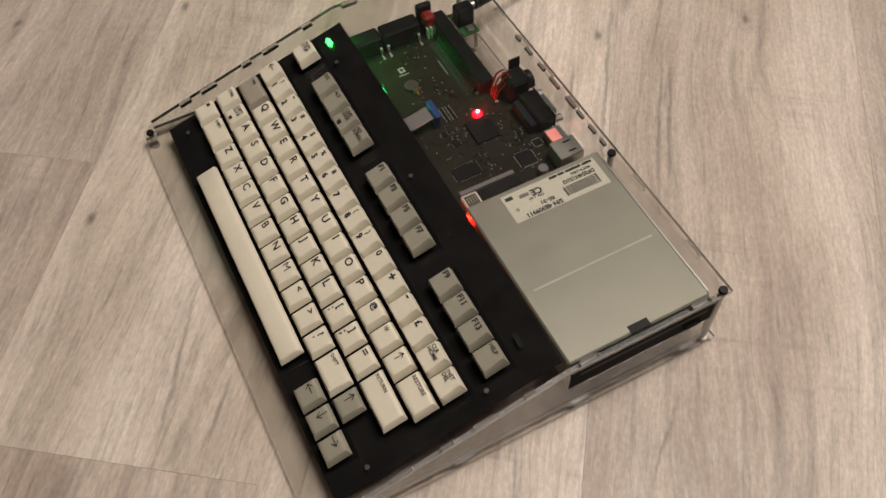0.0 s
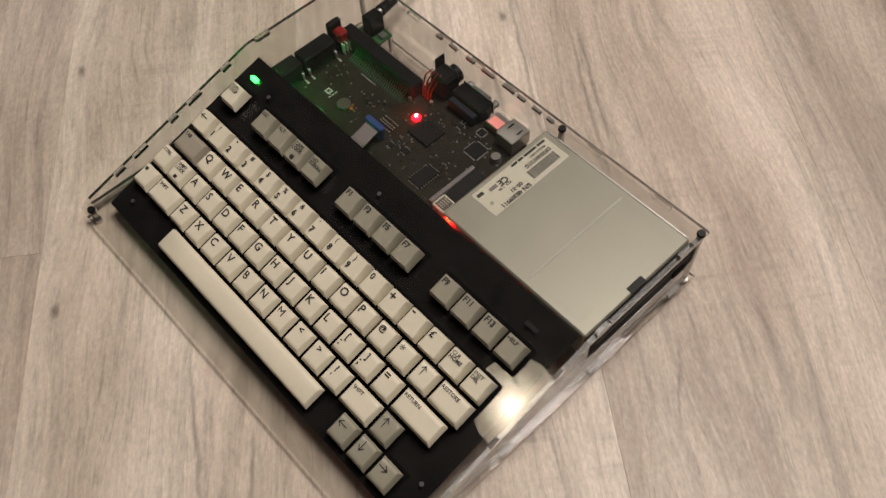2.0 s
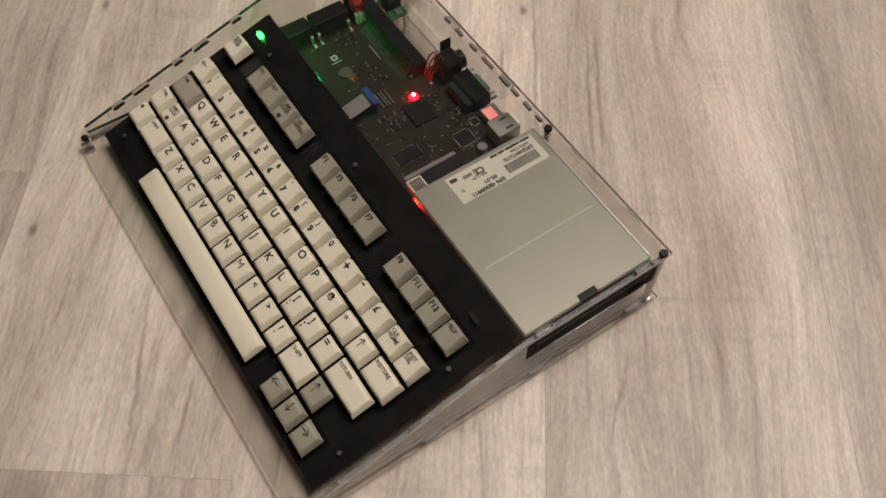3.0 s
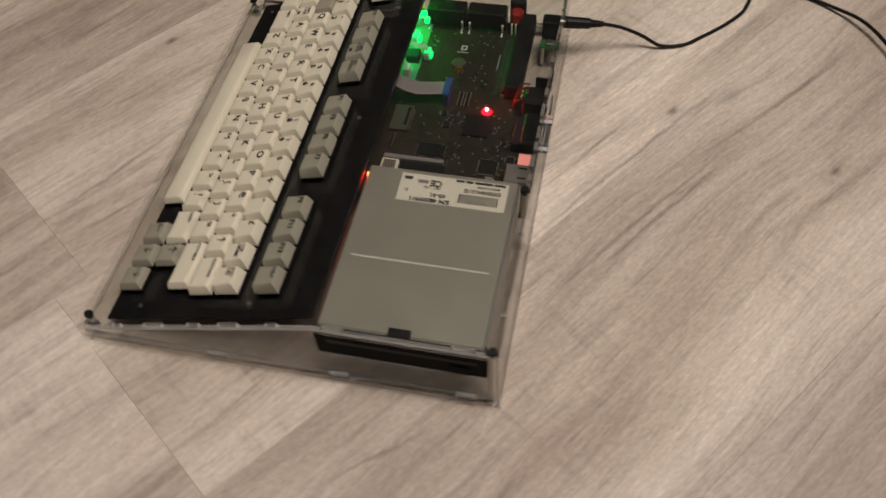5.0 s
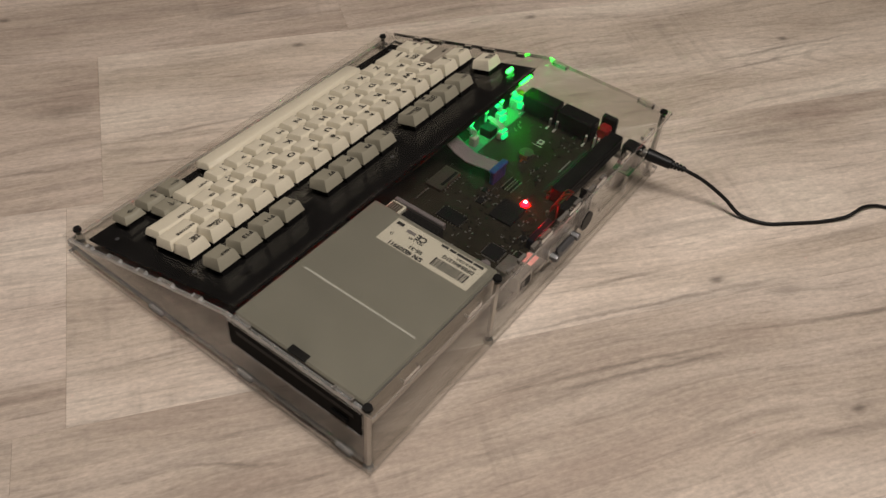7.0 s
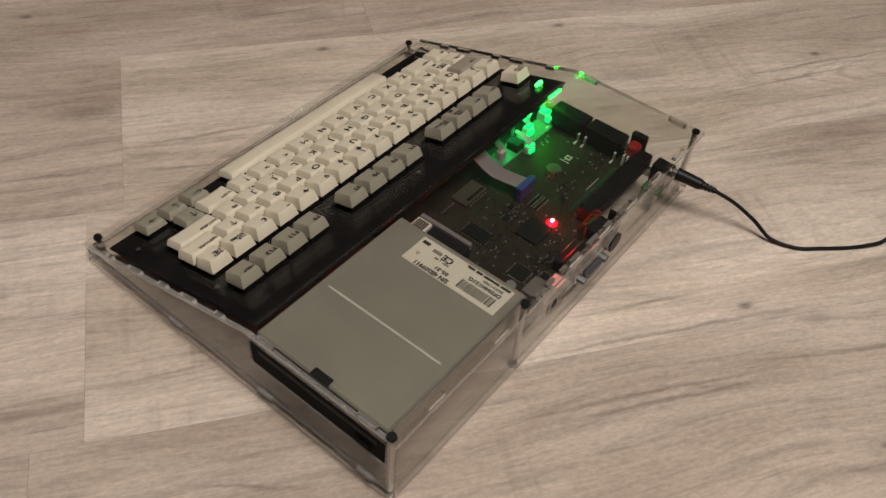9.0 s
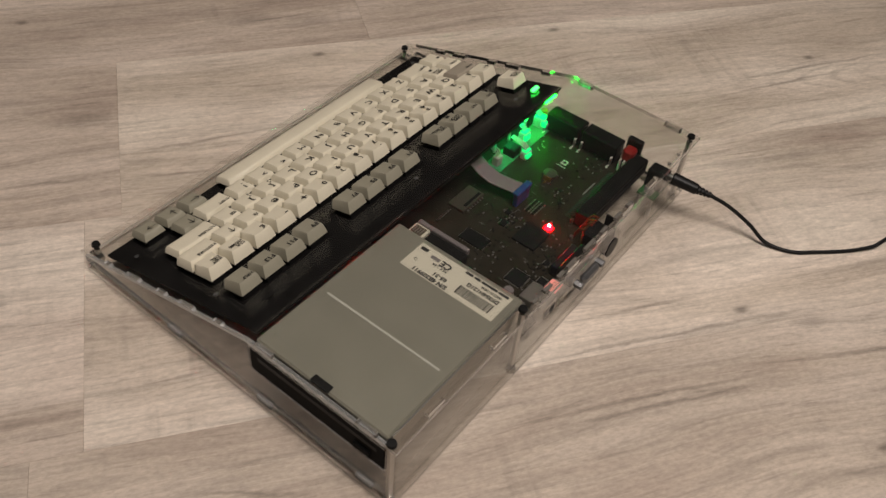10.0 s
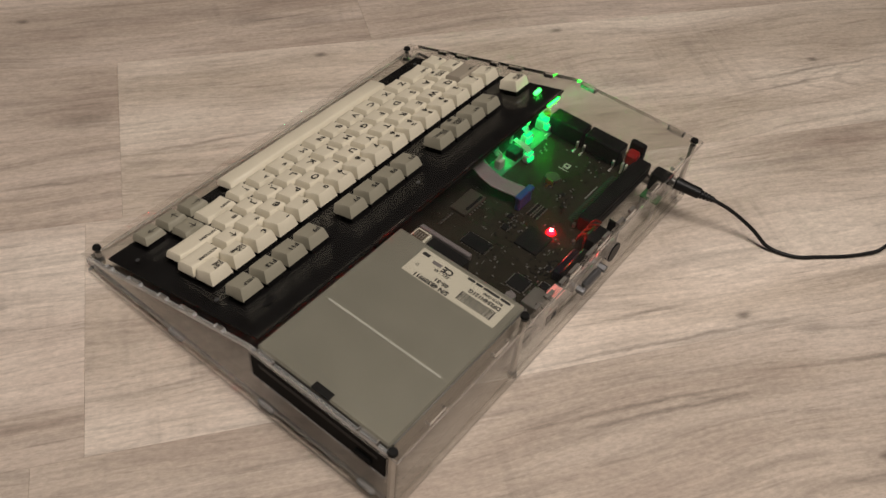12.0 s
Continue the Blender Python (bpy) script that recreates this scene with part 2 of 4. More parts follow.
M_OAK = laminate()
# walls and ceiling stay unseen; their dark colour keeps reflections in the plate dim
M_PAINT = plain("wall_paint", (0.11, 0.103, 0.094), 0.85, scale=60.0, var=0.04, bump=0.3)
M_CEIL = plain("ceiling_paint", (0.09, 0.082, 0.072), 0.9, scale=60.0, var=0.03, bump=0.2)
M_SKIRT = plain("skirting_paint", (0.75, 0.73, 0.70), 0.45, scale=80.0, var=0.03)
M_CLEAR = acrylic("clear_acrylic", veil=0.004)
M_FILM = acrylic("hazy_acrylic", 0.89, 0.02, 0.026)
M_EDGE = cut_edge("cut_acrylic_edge", 0.80, 0.16, 0.78)
# copies of the same cut edge: right rims paler for highlights, left rims dimmed
M_RIM = cut_edge("bright_acrylic_edge", 0.84, 0.18, 0.62)
M_DIM = cut_edge("dim_acrylic_edge", 0.72, 0.14)
M_BLACK = plain("black_sheet", (0.0068, 0.0064, 0.0063), 0.42, scale=900.0, var=0.2, bump=0.0, spec=0.02)
M_CREAM = plain("cream_key_plastic", (0.63, 0.575, 0.443), 0.48, scale=900.0, var=0.05, bump=0.12)
M_GREY = plain("grey_key_plastic", (0.262, 0.243, 0.182), 0.48, scale=900.0, var=0.06, bump=0.12)
M_TAUPE = plain("taupe_key_plastic", (0.30, 0.262, 0.203), 0.48, scale=900.0, var=0.06, bump=0.12)
M_INK = plain("black_ink", (0.015, 0.014, 0.013), 0.6, var=0.1, bump=0.0)
M_STEEL = plain("zinc_plated_cover", (0.288, 0.276, 0.222), 0.42, metal=0.42, scale=700.0, var=0.06, bump=0.02)
M_BRIGHT = plain("bright_steel", (0.50, 0.485, 0.455), 0.36, metal=1.0, scale=300.0, var=0.08)
M_DULL = plain("dark_screw_steel", (0.16, 0.16, 0.16), 0.45, metal=0.8, scale=300.0)
M_BOARD = plain("dark_solder_mask", (0.0225, 0.0195, 0.0132), 0.40, scale=260.0, var=0.3, bump=0.0, spec=0.12)
M_CHIP = plain("chip_resin", (0.008, 0.008, 0.008), 0.5, scale=700.0, var=0.2, spec=0.15)
M_PLASTIC = plain("black_plastic", (0.007, 0.0068, 0.0065), 0.45, scale=500.0, var=0.2, spec=0.2)
M_BEZEL = plain("matt_black_front", (0.006, 0.006, 0.006), 0.6, scale=500.0, var=0.2, spec=0.04)
M_WHITE = plain("white_nylon", (0.38, 0.365, 0.33), 0.5, scale=500.0, var=0.06)
M_RIBBON = plain("ribbon_insulation", (0.17, 0.15, 0.147), 0.45, scale=300.0, var=0.08)
M_BLUE = plain("blue_plastic", (0.022, 0.048, 0.17), 0.4, scale=500.0)
M_RED = plain("red_plastic", (0.24, 0.012, 0.010), 0.4, scale=500.0)
M_WIRE = plain("red_wire", (0.15, 0.014, 0.009), 0.45, scale=500.0)
M_GOLD = plain("gold_contact", (0.75, 0.52, 0.22), 0.3, metal=1.0, scale=400.0)
M_TIN = plain("tinned_lead", (0.44, 0.42, 0.38), 0.38, metal=0.9, scale=400.0)
M_LABEL = plain("label_paper", (0.56, 0.525, 0.42), 0.6, scale=400.0, var=0.04)
M_ORANGE = plain("orange_capacitor", (0.55, 0.20, 0.04), 0.45, scale=400.0)
M_GREENPAD = plain("green_solder_mask", (0.025, 0.10, 0.03), 0.4, scale=300.0, var=0.25)
M_CELL = plain("dull_cell_steel", (0.13, 0.115, 0.09), 0.4, metal=0.7, scale=400.0)
M_NAVY = plain("navy_plastic", (0.004, 0.005, 0.011), 0.4, scale=400.0)
M_PIN = plain("dull_pin", (0.12, 0.125, 0.09), 0.35, metal=0.6, scale=400.0)
M_PRINT = plain("silk_print", (0.17, 0.17, 0.15), 0.6, bump=0.0)
M_SOLDER = plain("dull_solder", (0.19, 0.18, 0.165), 0.45, metal=0.5, scale=400.0)
M_MINT = plain("green_wash_mask", (0.05, 0.22, 0.10), 0.45, scale=300.0, var=0.2, spec=0.3)
M_GREENDARK = plain("dark_green_mask", (0.013, 0.030, 0.015), 0.45, scale=300.0, var=0.25, spec=0.3)
# highlight of the drive's crease and shade of its steps, set in colour
M_CREASE = plain("lit_crease", (0.43, 0.42, 0.36), 0.6, metal=0.0, scale=500.0)
M_STEP = plain("shaded_step", (0.27, 0.264, 0.220), 0.45, metal=0.4, scale=500.0)
M_SHADE = plain("well_shade_tan", (0.10, 0.08, 0.055), 0.5, scale=400.0)
M_SLOT = plain("slot_shade", (0.14, 0.128, 0.112), 0.4, scale=500.0)
M_LED_G = glowing("green_glow", (0.05, 1.0, 0.11), 5.0)
M_FILL_G2 = glowing("green_fill_corner", (0.001, 1.0, 0.006), 115.0)
M_FILL_G3 = glowing("green_fill_strip", (0.003, 1.0, 0.20), 70.0)
M_FILL_MID = glowing("green_fill_side", (0.02, 1.0, 0.09), 9.0)
M_GLOW_SOFT = glowing("green_lit_plug", (0.002, 0.50, 0.13), 2.0)
M_LED_R = glowing("red_led", (1.0, 0.0003, 0.0010), 150.0)
M_LED_CORE = glowing("red_led_core", (1.0, 0.16, 0.18), 60.0)
M_SILVER = plain("bright_solder", (0.72, 0.69, 0.62), 0.35, metal=0.35, scale=400.0)
M_LED_R2 = glowing("red_drive_led", (1.0, 0.0012, 0.0008), 260.0)
M_LED_PINK = glowing("faint_pink_glow", (1.0, 0.34, 0.29), 0.30)
M_LED_AMBER = glowing("red_drive_led_core", (1.0, 0.26, 0.09), 9.0)
M_BULB = glowing("bulb_lit", LAMP_COLOUR, BULB_GLOW)
M_OPAL = glowing("opal_glass_lit", (1.0, 0.84, 0.62), LAMP_GLOW)
mid = M_OPAL.node_tree.nodes
where, fade = mid.new("ShaderNodeTexCoord"), mid.new("ShaderNodeMapRange")
flat = mid.new("ShaderNodeVectorMath")
flat.operation = "MULTIPLY"
flat.inputs[1].default_value = (1, 1, 0)
far = mid.new("ShaderNodeVectorMath")
far.operation = "LENGTH"
M_OPAL.node_tree.links.new(where.outputs["Object"], flat.inputs[0])
M_OPAL.node_tree.links.new(flat.outputs["Vector"], far.inputs[0])
M_OPAL.node_tree.links.new(far.outputs["Value"], fade.inputs["Value"])
fade.interpolation_type = "SMOOTHSTEP"
for k, v in (("From Min", 0.02), ("From Max", 0.145), ("To Min", LAMP_GLOW * 4.0), ("To Max", LAMP_GLOW)):
    fade.inputs[k].default_value = v
M_OPAL.node_tree.links.new(fade.outputs["Result"], mid["Principled BSDF"].inputs["Emission Strength"])


CUT_SHEETS = ("keyboard_deck", "rear_cover", "base_sheet", "left_panel", "right_panel")


# ---- mesh helpers ----
def mesh_of(name, bm, mat, smooth=False):
    bmesh.ops.recalc_face_normals(bm, faces=bm.faces[:])
    me = bpy.data.meshes.new(name)
    bm.to_mesh(me)
    bm.free()
    if mat:
        me.materials.append(mat)
    if smooth:
        for p in me.polygons:
            p.use_smooth = True
    return me


def part(name, bm, mat, parent, label="", m=None, smooth=False):
    me = bm if isinstance(bm, bpy.types.Mesh) else mesh_of(name, bm, mat, smooth)
    ob = new(name, me)
    ob.parent = parent
    if m is not None:
        ob.matrix_basis = m
    if label:
        ob["label"] = label
    if (mat is M_CLEAR or mat is M_FILM) and name in CUT_SHEETS:
        ob.data.materials.append(M_EDGE)
        ob.data.materials.append(M_RIM)
        ob.data.materials.append(M_DIM)
        xs, ys = [v.co.x for v in ob.data.vertices], [v.co.y for v in ob.data.vertices]
        lo, hi = Vector((min(xs), min(ys), 0)), Vector((max(xs), max(ys), 0))
        for p in ob.data.polygons:
            rim = min(p.center.x - lo.x, hi.x - p.center.x, p.center.y - lo.y, hi.y - p.center.y) < 0.0045
            side = name in ("keyboard_deck", "rear_cover") and min(p.center.x - lo.x, hi.x - p.center.x) < 0.0045
            flat_wall = name not in ("keyboard_deck", "rear_cover")
            front = name == "keyboard_deck" and (p.center.y - lo.y < 0.012 or hi.y - p.center.y < 0.002) or name == "rear_cover" and p.center.y - lo.y < 0.002
            p.material_index = 0 if abs(p.normal.z) > 0.5 or front or name == "left_panel" else 3 if side and p.center.x < 0 else 2 if side else 1 if rim or flat_wall else 0
    return ob


def thing(name, label, category, group="", kind="", at=(0, 0, 0)):
    ob = new(name)
    ob.location = at
    ob.empty_display_size = 0.02
    return tagged(ob, label, category, group, kind)


def block(bm, x0, x1, y0, y1, z0, z1, bevel=0.0, m=None, segs=1):
    r = bmesh.ops.create_cube(bm, size=1.0)
    vs = r["verts"]
    for v in vs:
        v.co = Vector(((x0 + x1) / 2 + v.co.x * (x1 - x0), (y0 + y1) / 2 + v.co.y * (y1 - y0), (z0 + z1) / 2 + v.co.z * (z1 - z0)))
    if bevel:
        es = list({e for v in vs for e in v.link_edges})
        r = bmesh.ops.bevel(bm, geom=es, offset=bevel, segments=segs, affect="EDGES", clamp_overlap=True)
        vs = list({v for f in r["faces"] for v in f.verts} | {v for v in vs if v.is_valid})
    if m is not None:
        for v in vs:
            v.co = m @ v.co
    return bm


def box(x0, x1, y0, y1, z0, z1, bevel=0.0, m=None, segs=1):
    return block(bmesh.new(), x0, x1, y0, y1, z0, z1, bevel, m, segs)


def rod(bm, a, b, r, n=12, r2=None):
    a, b = Vector(a), Vector(b)
    d = b - a
    q = d.to_track_quat("Z", "Y").to_matrix().to_4x4()
    bmesh.ops.create_cone(bm, cap_ends=True, segments=n, radius1=r, radius2=r if r2 is None else r2, depth=d.length,
                          matrix=Matrix.Translation((a + b) / 2) @ q)
    return bm


def tube(points, r, n=8, flat=1.0):
    """A round or flattened cord along smooth points."""
    pts = [Vector(p) for p in points]
    line = []
    for i in range(len(pts) - 1):
        p0, p1, p2, p3 = pts[max(i - 1, 0)], pts[i], pts[i + 1], pts[min(i + 2, len(pts) - 1)]
        for k in range(8):
            t = k / 8
            line.append(0.5 * ((2 * p1) + (p2 - p0) * t + (2 * p0 - 5 * p1 + 4 * p2 - p3) * t * t + (3 * p1 - p0 - 3 * p2 + p3) * t ** 3))
    line.append(pts[-1])
    bm, rings = bmesh.new(), []
    for i, p in enumerate(line):
        d = (line[min(i + 1, len(line) - 1)] - line[max(i - 1, 0)]).normalized()
        side = d.cross(Vector((0, 0, 1)))
        side = side.normalized() if side.length > 1e-6 else Vector((1, 0, 0))
        up = side.cross(d)
        rings.append([bm.verts.new(p + side * r * math.cos(a) * flat + up * r * math.sin(a)) for a in [2 * math.pi * k / n for k in range(n)]])
    for a, b in zip(rings, rings[1:]):
        for k in range(n):
            bm.faces.new((a[k], a[(k + 1) % n], b[(k + 1) % n], b[k]))
    bm.faces.new(rings[0]), bm.faces.new(rings[-1])
    return bm


def sheet(x0, x1, y0, y1, thick, holes=(), rounded=0.0):
    """A cut sheet in its own plane, upper face at z = 0, with rectangular openings; rounded clips its low-y corners."""
    xs = sorted({x0, x1, *[min(max(v, x0), x1) for h in holes for v in h[:2]]})
    ys = sorted({y0, y1, *[min(max(v, y0), y1) for h in holes for v in h[2:]]})
    bm, grid = bmesh.new(), {}
    vert = lambda x, y: grid.setdefault((x, y), None) or grid.update({(x, y): bm.verts.new((x, y, 0))}) or grid[(x, y)]
    for xa, xb in zip(xs, xs[1:]):
        for ya, yb in zip(ys, ys[1:]):
            cx, cy = (xa + xb) / 2, (ya + yb) / 2
            if xb - xa < 1e-6 or yb - ya < 1e-6 or any(h[0] < cx < h[1] and h[2] < cy < h[3] for h in holes):
                continue
            bm.faces.new((vert(xa, ya), vert(xb, ya), vert(xb, yb), vert(xa, yb)))
    if rounded:
        for x in (x0, x1):
            v = grid[(x, y0)]
            bmesh.ops.bevel(bm, geom=[v], offset=rounded, segments=5, affect="VERTICES")
    r = bmesh.ops.extrude_face_region(bm, geom=bm.faces[:])
    for v in r["geom"]:
        if isinstance(v, bmesh.types.BMVert):
            v.co.z -= thick
    return bm


def panel(polys, thick):
    """A cut sheet from flat polygons that share corners, upper face at z = 0."""
    bm = bmesh.new()
    for poly in polys:
        bm.faces.new([bm.verts.new((a, b, 0)) for a, b in poly])
    bmesh.ops.remove_doubles(bm, verts=bm.verts[:], dist=1e-5)
    r = bmesh.ops.extrude_face_region(bm, geom=bm.faces[:])
    for v in r["geom"]:
        if isinstance(v, bmesh.types.BMVert):
            v.co.z -= thick
    return bm


TEXTS = {}


def text_mesh(text, size, mat, spacing=1.0, bold=0.0):
    key = (text, size, mat.name, bold)
    if key not in TEXTS:
        cu = bpy.data.curves.new("lettering", "FONT")
        cu.body, cu.size, cu.space_line, cu.space_character, cu.resolution_u = text, size, 0.85, spacing, 2
        cu.offset, cu.extrude = bold, 0.00004
        cu.materials.append(mat)
        ob = new("lettering", cu)
        TEXTS[key] = bpy.data.meshes.new_from_object(ob)
        bpy.data.objects.remove(ob)
        bpy.data.curves.remove(cu)
    return TEXTS[key]


def width_of(me):
    xs = [v.co.x for v in me.vertices]
    return min(xs), max(xs), min(v.co.y for v in me.vertices), max(v.co.y for v in me.vertices)


# ---- room ----
ROOM = 3.2
floor = tagged(new("floor", mesh_of("floor", box(-ROOM - 0.3, ROOM + 0.3, -ROOM - 0.3, ROOM + 0.3, -0.06, -0.009), M_SKIRT)), "pale greyish oak laminate floor of wide planks", "floor", kind="structure")
for name, m, lab in (("wall_north", pose(0, ROOM + 0.05, 1.22), ""), ("wall_south", pose(0, -ROOM - 0.05, 1.22), ""),
                     ("wall_east", pose(ROOM + 0.05, 0, 1.22, 0, 0, 90), ""), ("wall_west", pose(-ROOM - 0.05, 0, 1.22, 0, 0, 90), "")):
    w = new(name, mesh_of(name, box(-ROOM - 0.1, ROOM + 0.1, -0.05, 0.05, -1.23, 1.23), M_PAINT))
    w.matrix_basis = m
    tagged(w, "plain unseen wall of the room, darkened to dim reflections", "wall", kind="structure")
    b = new("baseboard", mesh_of("baseboard", box(-ROOM + 0.01, ROOM - 0.01, -0.062, -0.052, -1.218, -1.15, 0.003), M_SKIRT))
    b.matrix_basis = m if name in ("wall_north", "wall_west") else m @ pose(0, 0, 0, 0, 0, 180)
    tagged(b, "white painted skirting board along the wall", "baseboard", kind="structure")
tagged(new("ceiling", mesh_of("ceiling", box(-ROOM - 0.1, ROOM + 0.1, -ROOM - 0.1, ROOM + 0.1, 2.452, 2.55), M_CEIL)), "plain unseen ceiling of the room, darkened to dim reflections", "ceiling", kind="structure")

lamp = thing("ceiling_lamp", "round opal glass ceiling lamp, switched on", "lamp", at=(LAMP_PLACE.x, LAMP_PLACE.y, 2.45))
bm = bmesh.new()
bmesh.ops.create_uvsphere(bm, u_segments=32, v_segments=16, radius=LAMP_RADIUS)
for v in bm.verts:
    v.co.z = v.co.z * 0.25 - 0.045
part("shade", bm, M_OPAL, lamp, "glowing opal glass shade", smooth=True)
bm = rod(bmesh.new(), (0, 0, -0.03), (0, 0, 0.0), 0.06, 32)
part("mount", bm, M_BRIGHT, lamp, "metal ceiling mount")
bm = bmesh.new()
bmesh.ops.create_uvsphere(bm, u_segments=24, v_segments=12, radius=0.034, matrix=pose(0, 0, -0.105))
part("bulb", bm, M_BULB, lamp, "bright bulb under the shade", smooth=True)

# made-up stand and shade that carry the added light, out of view
stand = thing("added_floor_lamp", "added black floor lamp with a wide metal shade, out of view, switched on", "lamp", at=(HEAD.x, HEAD.y + 0.75, 0))
part("base_plate", rod(bmesh.new(), (0, 0, 0), (0, 0, 0.02), 0.13, 40), M_PLASTIC, stand)
part("pole", rod(bmesh.new(), (0, 0, 0.02), (0, 0, 2.28), 0.011, 16), M_PLASTIC, stand)
part("arm", rod(bmesh.new(), (0, 0, 2.27), (0, -0.70, 2.25), 0.008, 12), M_PLASTIC, stand)
bm = bmesh.new()
bmesh.ops.create_cone(bm, cap_ends=False, segments=40, radius1=0.50, radius2=0.14, depth=0.28)
bmesh.ops.solidify(bm, geom=bm.faces[:], thickness=0.003)
part("shade", bm, M_PLASTIC, stand, "black metal lamp shade", Matrix.Translation((-HEAD.x, -HEAD.y - 0.75, 0)) @ look(HEAD, AIM) @ pose(0, 0, 0.13))

# ---- the computer ----
pc = thing("home_computer", "cream-keyed home computer in a clear acrylic case, switched on", "computer")

# key blocks: name, centre in key units from Q, row, width in units, colour, legend, shifted legend
ROWS_Y = {"f": 0.0420, "n": 0.0138, "q": -0.0048, "a": -0.0234, "z": -0.0420, "s": -0.0606}
ROWS_H = {"f": 0.0100, "n": 0.0106, "q": 0.0087, "a": 0.0070, "z": 0.0067, "s": 0.0074}
X0 = 0.0045
KEY_PLAN = [("f", -1.5, 1, "c", "RUN\nSTOP", "")]
KEY_PLAN += [("f", 0.5 + i, 1, "g", t, "") for i, t in enumerate(("ESC", "ALT", "CAPS\nLOCK", "NO\nSCROLL"))]
KEY_PLAN += [("f", 5.5 + i, 1, "g", t, "") for i, t in enumerate(("F1", "F3", "F5", "F7"))]
KEY_PLAN += [("f", 10.5 + i, 1, "g", t, "") for i, t in enumerate(("F9", "F11", "F13", "HELP"))]
KEY_PLAN += [("n", -1.5, 1, "c", "<", "")]
KEY_PLAN += [("n", -0.5 + i, 1, "c", d, s) for i, (d, s) in enumerate(zip("1234567890", ("!", '"', "#", "$", "%", "&", "'", "(", ")", "")))]
KEY_PLAN += [("n", 9.5, 1, "c", "+", ""), ("n", 10.5, 1, "c", "-", ""), ("n", 11.5, 1, "c", "£", ""), ("n", 12.5, 1, "c", "CLR\nHOME", ""), ("n", 13.5, 1, "c", "INST\nDEL", "")]
KEY_PLAN += [("q", -1.25, 1.5, "t", "TAB", "")] + [("q", i, 1, "c", t, "") for i, t in enumerate("QWERTYUIOP@*")]
KEY_PLAN += [("q", 12, 1, "c", "^", ""), ("q", 13.25, 1.5, "c", "RESTORE", "")]
KEY_PLAN += [("a", -1.75, 1, "c", "CTRL", ""), ("a", -0.75, 1, "c", "SHIFT\nLOCK", "")]
KEY_PLAN += [("a", 0.25 + i, 1, "c", t, "") for i, t in enumerate("ASDFGHJKL")] + [("a", 9.25, 1, "c", ":", "["), ("a", 10.25, 1, "c", ";", "]"), ("a", 11.25, 1, "c", "=", ""), ("a", 12.75, 2, "c", "RETURN", "")]
KEY_PLAN += [("z", -1.75, 1, "c", "#logo", ""), ("z", -0.5, 1.5, "c", "SHIFT", "")]
KEY_PLAN += [("z", 0.75 + i, 1, "c", t, "") for i, t in enumerate("ZXCVBNM")] + [("z", 7.75, 1, "c", ",", "<"), ("z", 8.75, 1, "c", ".", ">"), ("z", 9.75, 1, "c", "/", "?"), ("z", 11.0, 1.5, "c", "SHIFT", ""), ("z", 12.25, 1, "g", "^", "")]
KEY_PLAN += [("s", 5.3, 9, "c", "", "")] + [("s", 11.25, 1, "g", "<", ""), ("s", 12.25, 1, "g", "v", ""), ("s", 13.25, 1, "g", ">", "")]

# openings in the clear deck round the key blocks, as x0, x1, y0, y1 in metres along the deck
COS = math.cos(math.atan(SLOPE))


def along(y):
    return (y - YF) / COS


def opening(row, u0, u1, extra=0.0):
    c = along(ROWS_Y[row])
    return (X0 + u0 * U - 0.0016, X0 + u1 * U + 0.0016, c - U / 2 - 0.0012 - extra, c + U / 2 + 0.0012 + extra)


HOLES = [opening("f", -2, -1, 0.0006), opening("f", 0, 4, 0.0006), opening("f", 5, 9, 0.0006), opening("f", 10, 14, 0.0006),
         opening("n", -2, 14), opening("q", -2, 14), opening("a", -2.25, 13.75), opening("z", -2.25, 12.75),
         opening("s", 0.8, 9.8), opening("s", 10.75, 13.75)]
DECK_LEN = (YR - YF) / COS
SLOTS = (along(-0.0400), along(0.0145))
# open notches in the deck's two side rims: where they begin and how long they are
NOTCHES = [(XL, along(y), w) for y, w in ((-0.0585, 0.0100), (-0.0035, 0.0080), (0.0180, 0.0095), (0.0495, 0.0085))]
NOTCHES += [(XR - SHEET, along(y), w) for y, w in ((-0.0075, 0.0085), (0.0475, 0.0075), (-0.0640, 0.0060))]
TABS = [(x0, x0 + SHEET, s, s + 0.014) for s in SLOTS for x0 in (XL, XR - SHEET)]
TABS += [(x0, x0 + SHEET, s, s + w) for x0, s, w in NOTCHES]
FACE = Matrix.Translation((0, YF, Z_FRONT)) @ pose(0, 0, 0, TILT_DEG)

part("keyboard_deck", sheet(XL - 0.0006, XR + 0.0006, 0.0, DECK_LEN, SHEET, HOLES + TABS, rounded=0.009), M_CLEAR, pc, "clear acrylic deck cut out round the keys", FACE)
under = part("keyboard_plate", sheet(-0.0425, 0.2838, 0.0185, DECK_LEN - 0.001, 0.0015), M_BLACK, pc, "black plate under the keys", FACE @ pose(0, 0, -SHEET - 0.0004))

REAR = math.degrees(math.atan2(Z_BACK - Z_RIDGE, YB - YR))
RTABS = [(x0, x0 + SHEET, s, s + 0.012) for s in (0.008, 0.086) for x0 in (XL, XR - SHEET)]
RTABS += [(x, x + 0.014, YB - YR - 0.0045, YB - YR - 0.0015) for x in (-0.030, 0.005, 0.040, 0.075, 0.110, 0.190, 0.250)]
cover = part("rear_cover", sheet(XL - 0.0006, XR + 0.0006, 0.0006, YB - YR + 0.0004, SHEET, RTABS), M_CLEAR, pc, "clear acrylic cover over the circuit board and drive",
             Matrix.Translation((0, YR, Z_RIDGE)) @ pose(0, 0, 0, REAR))
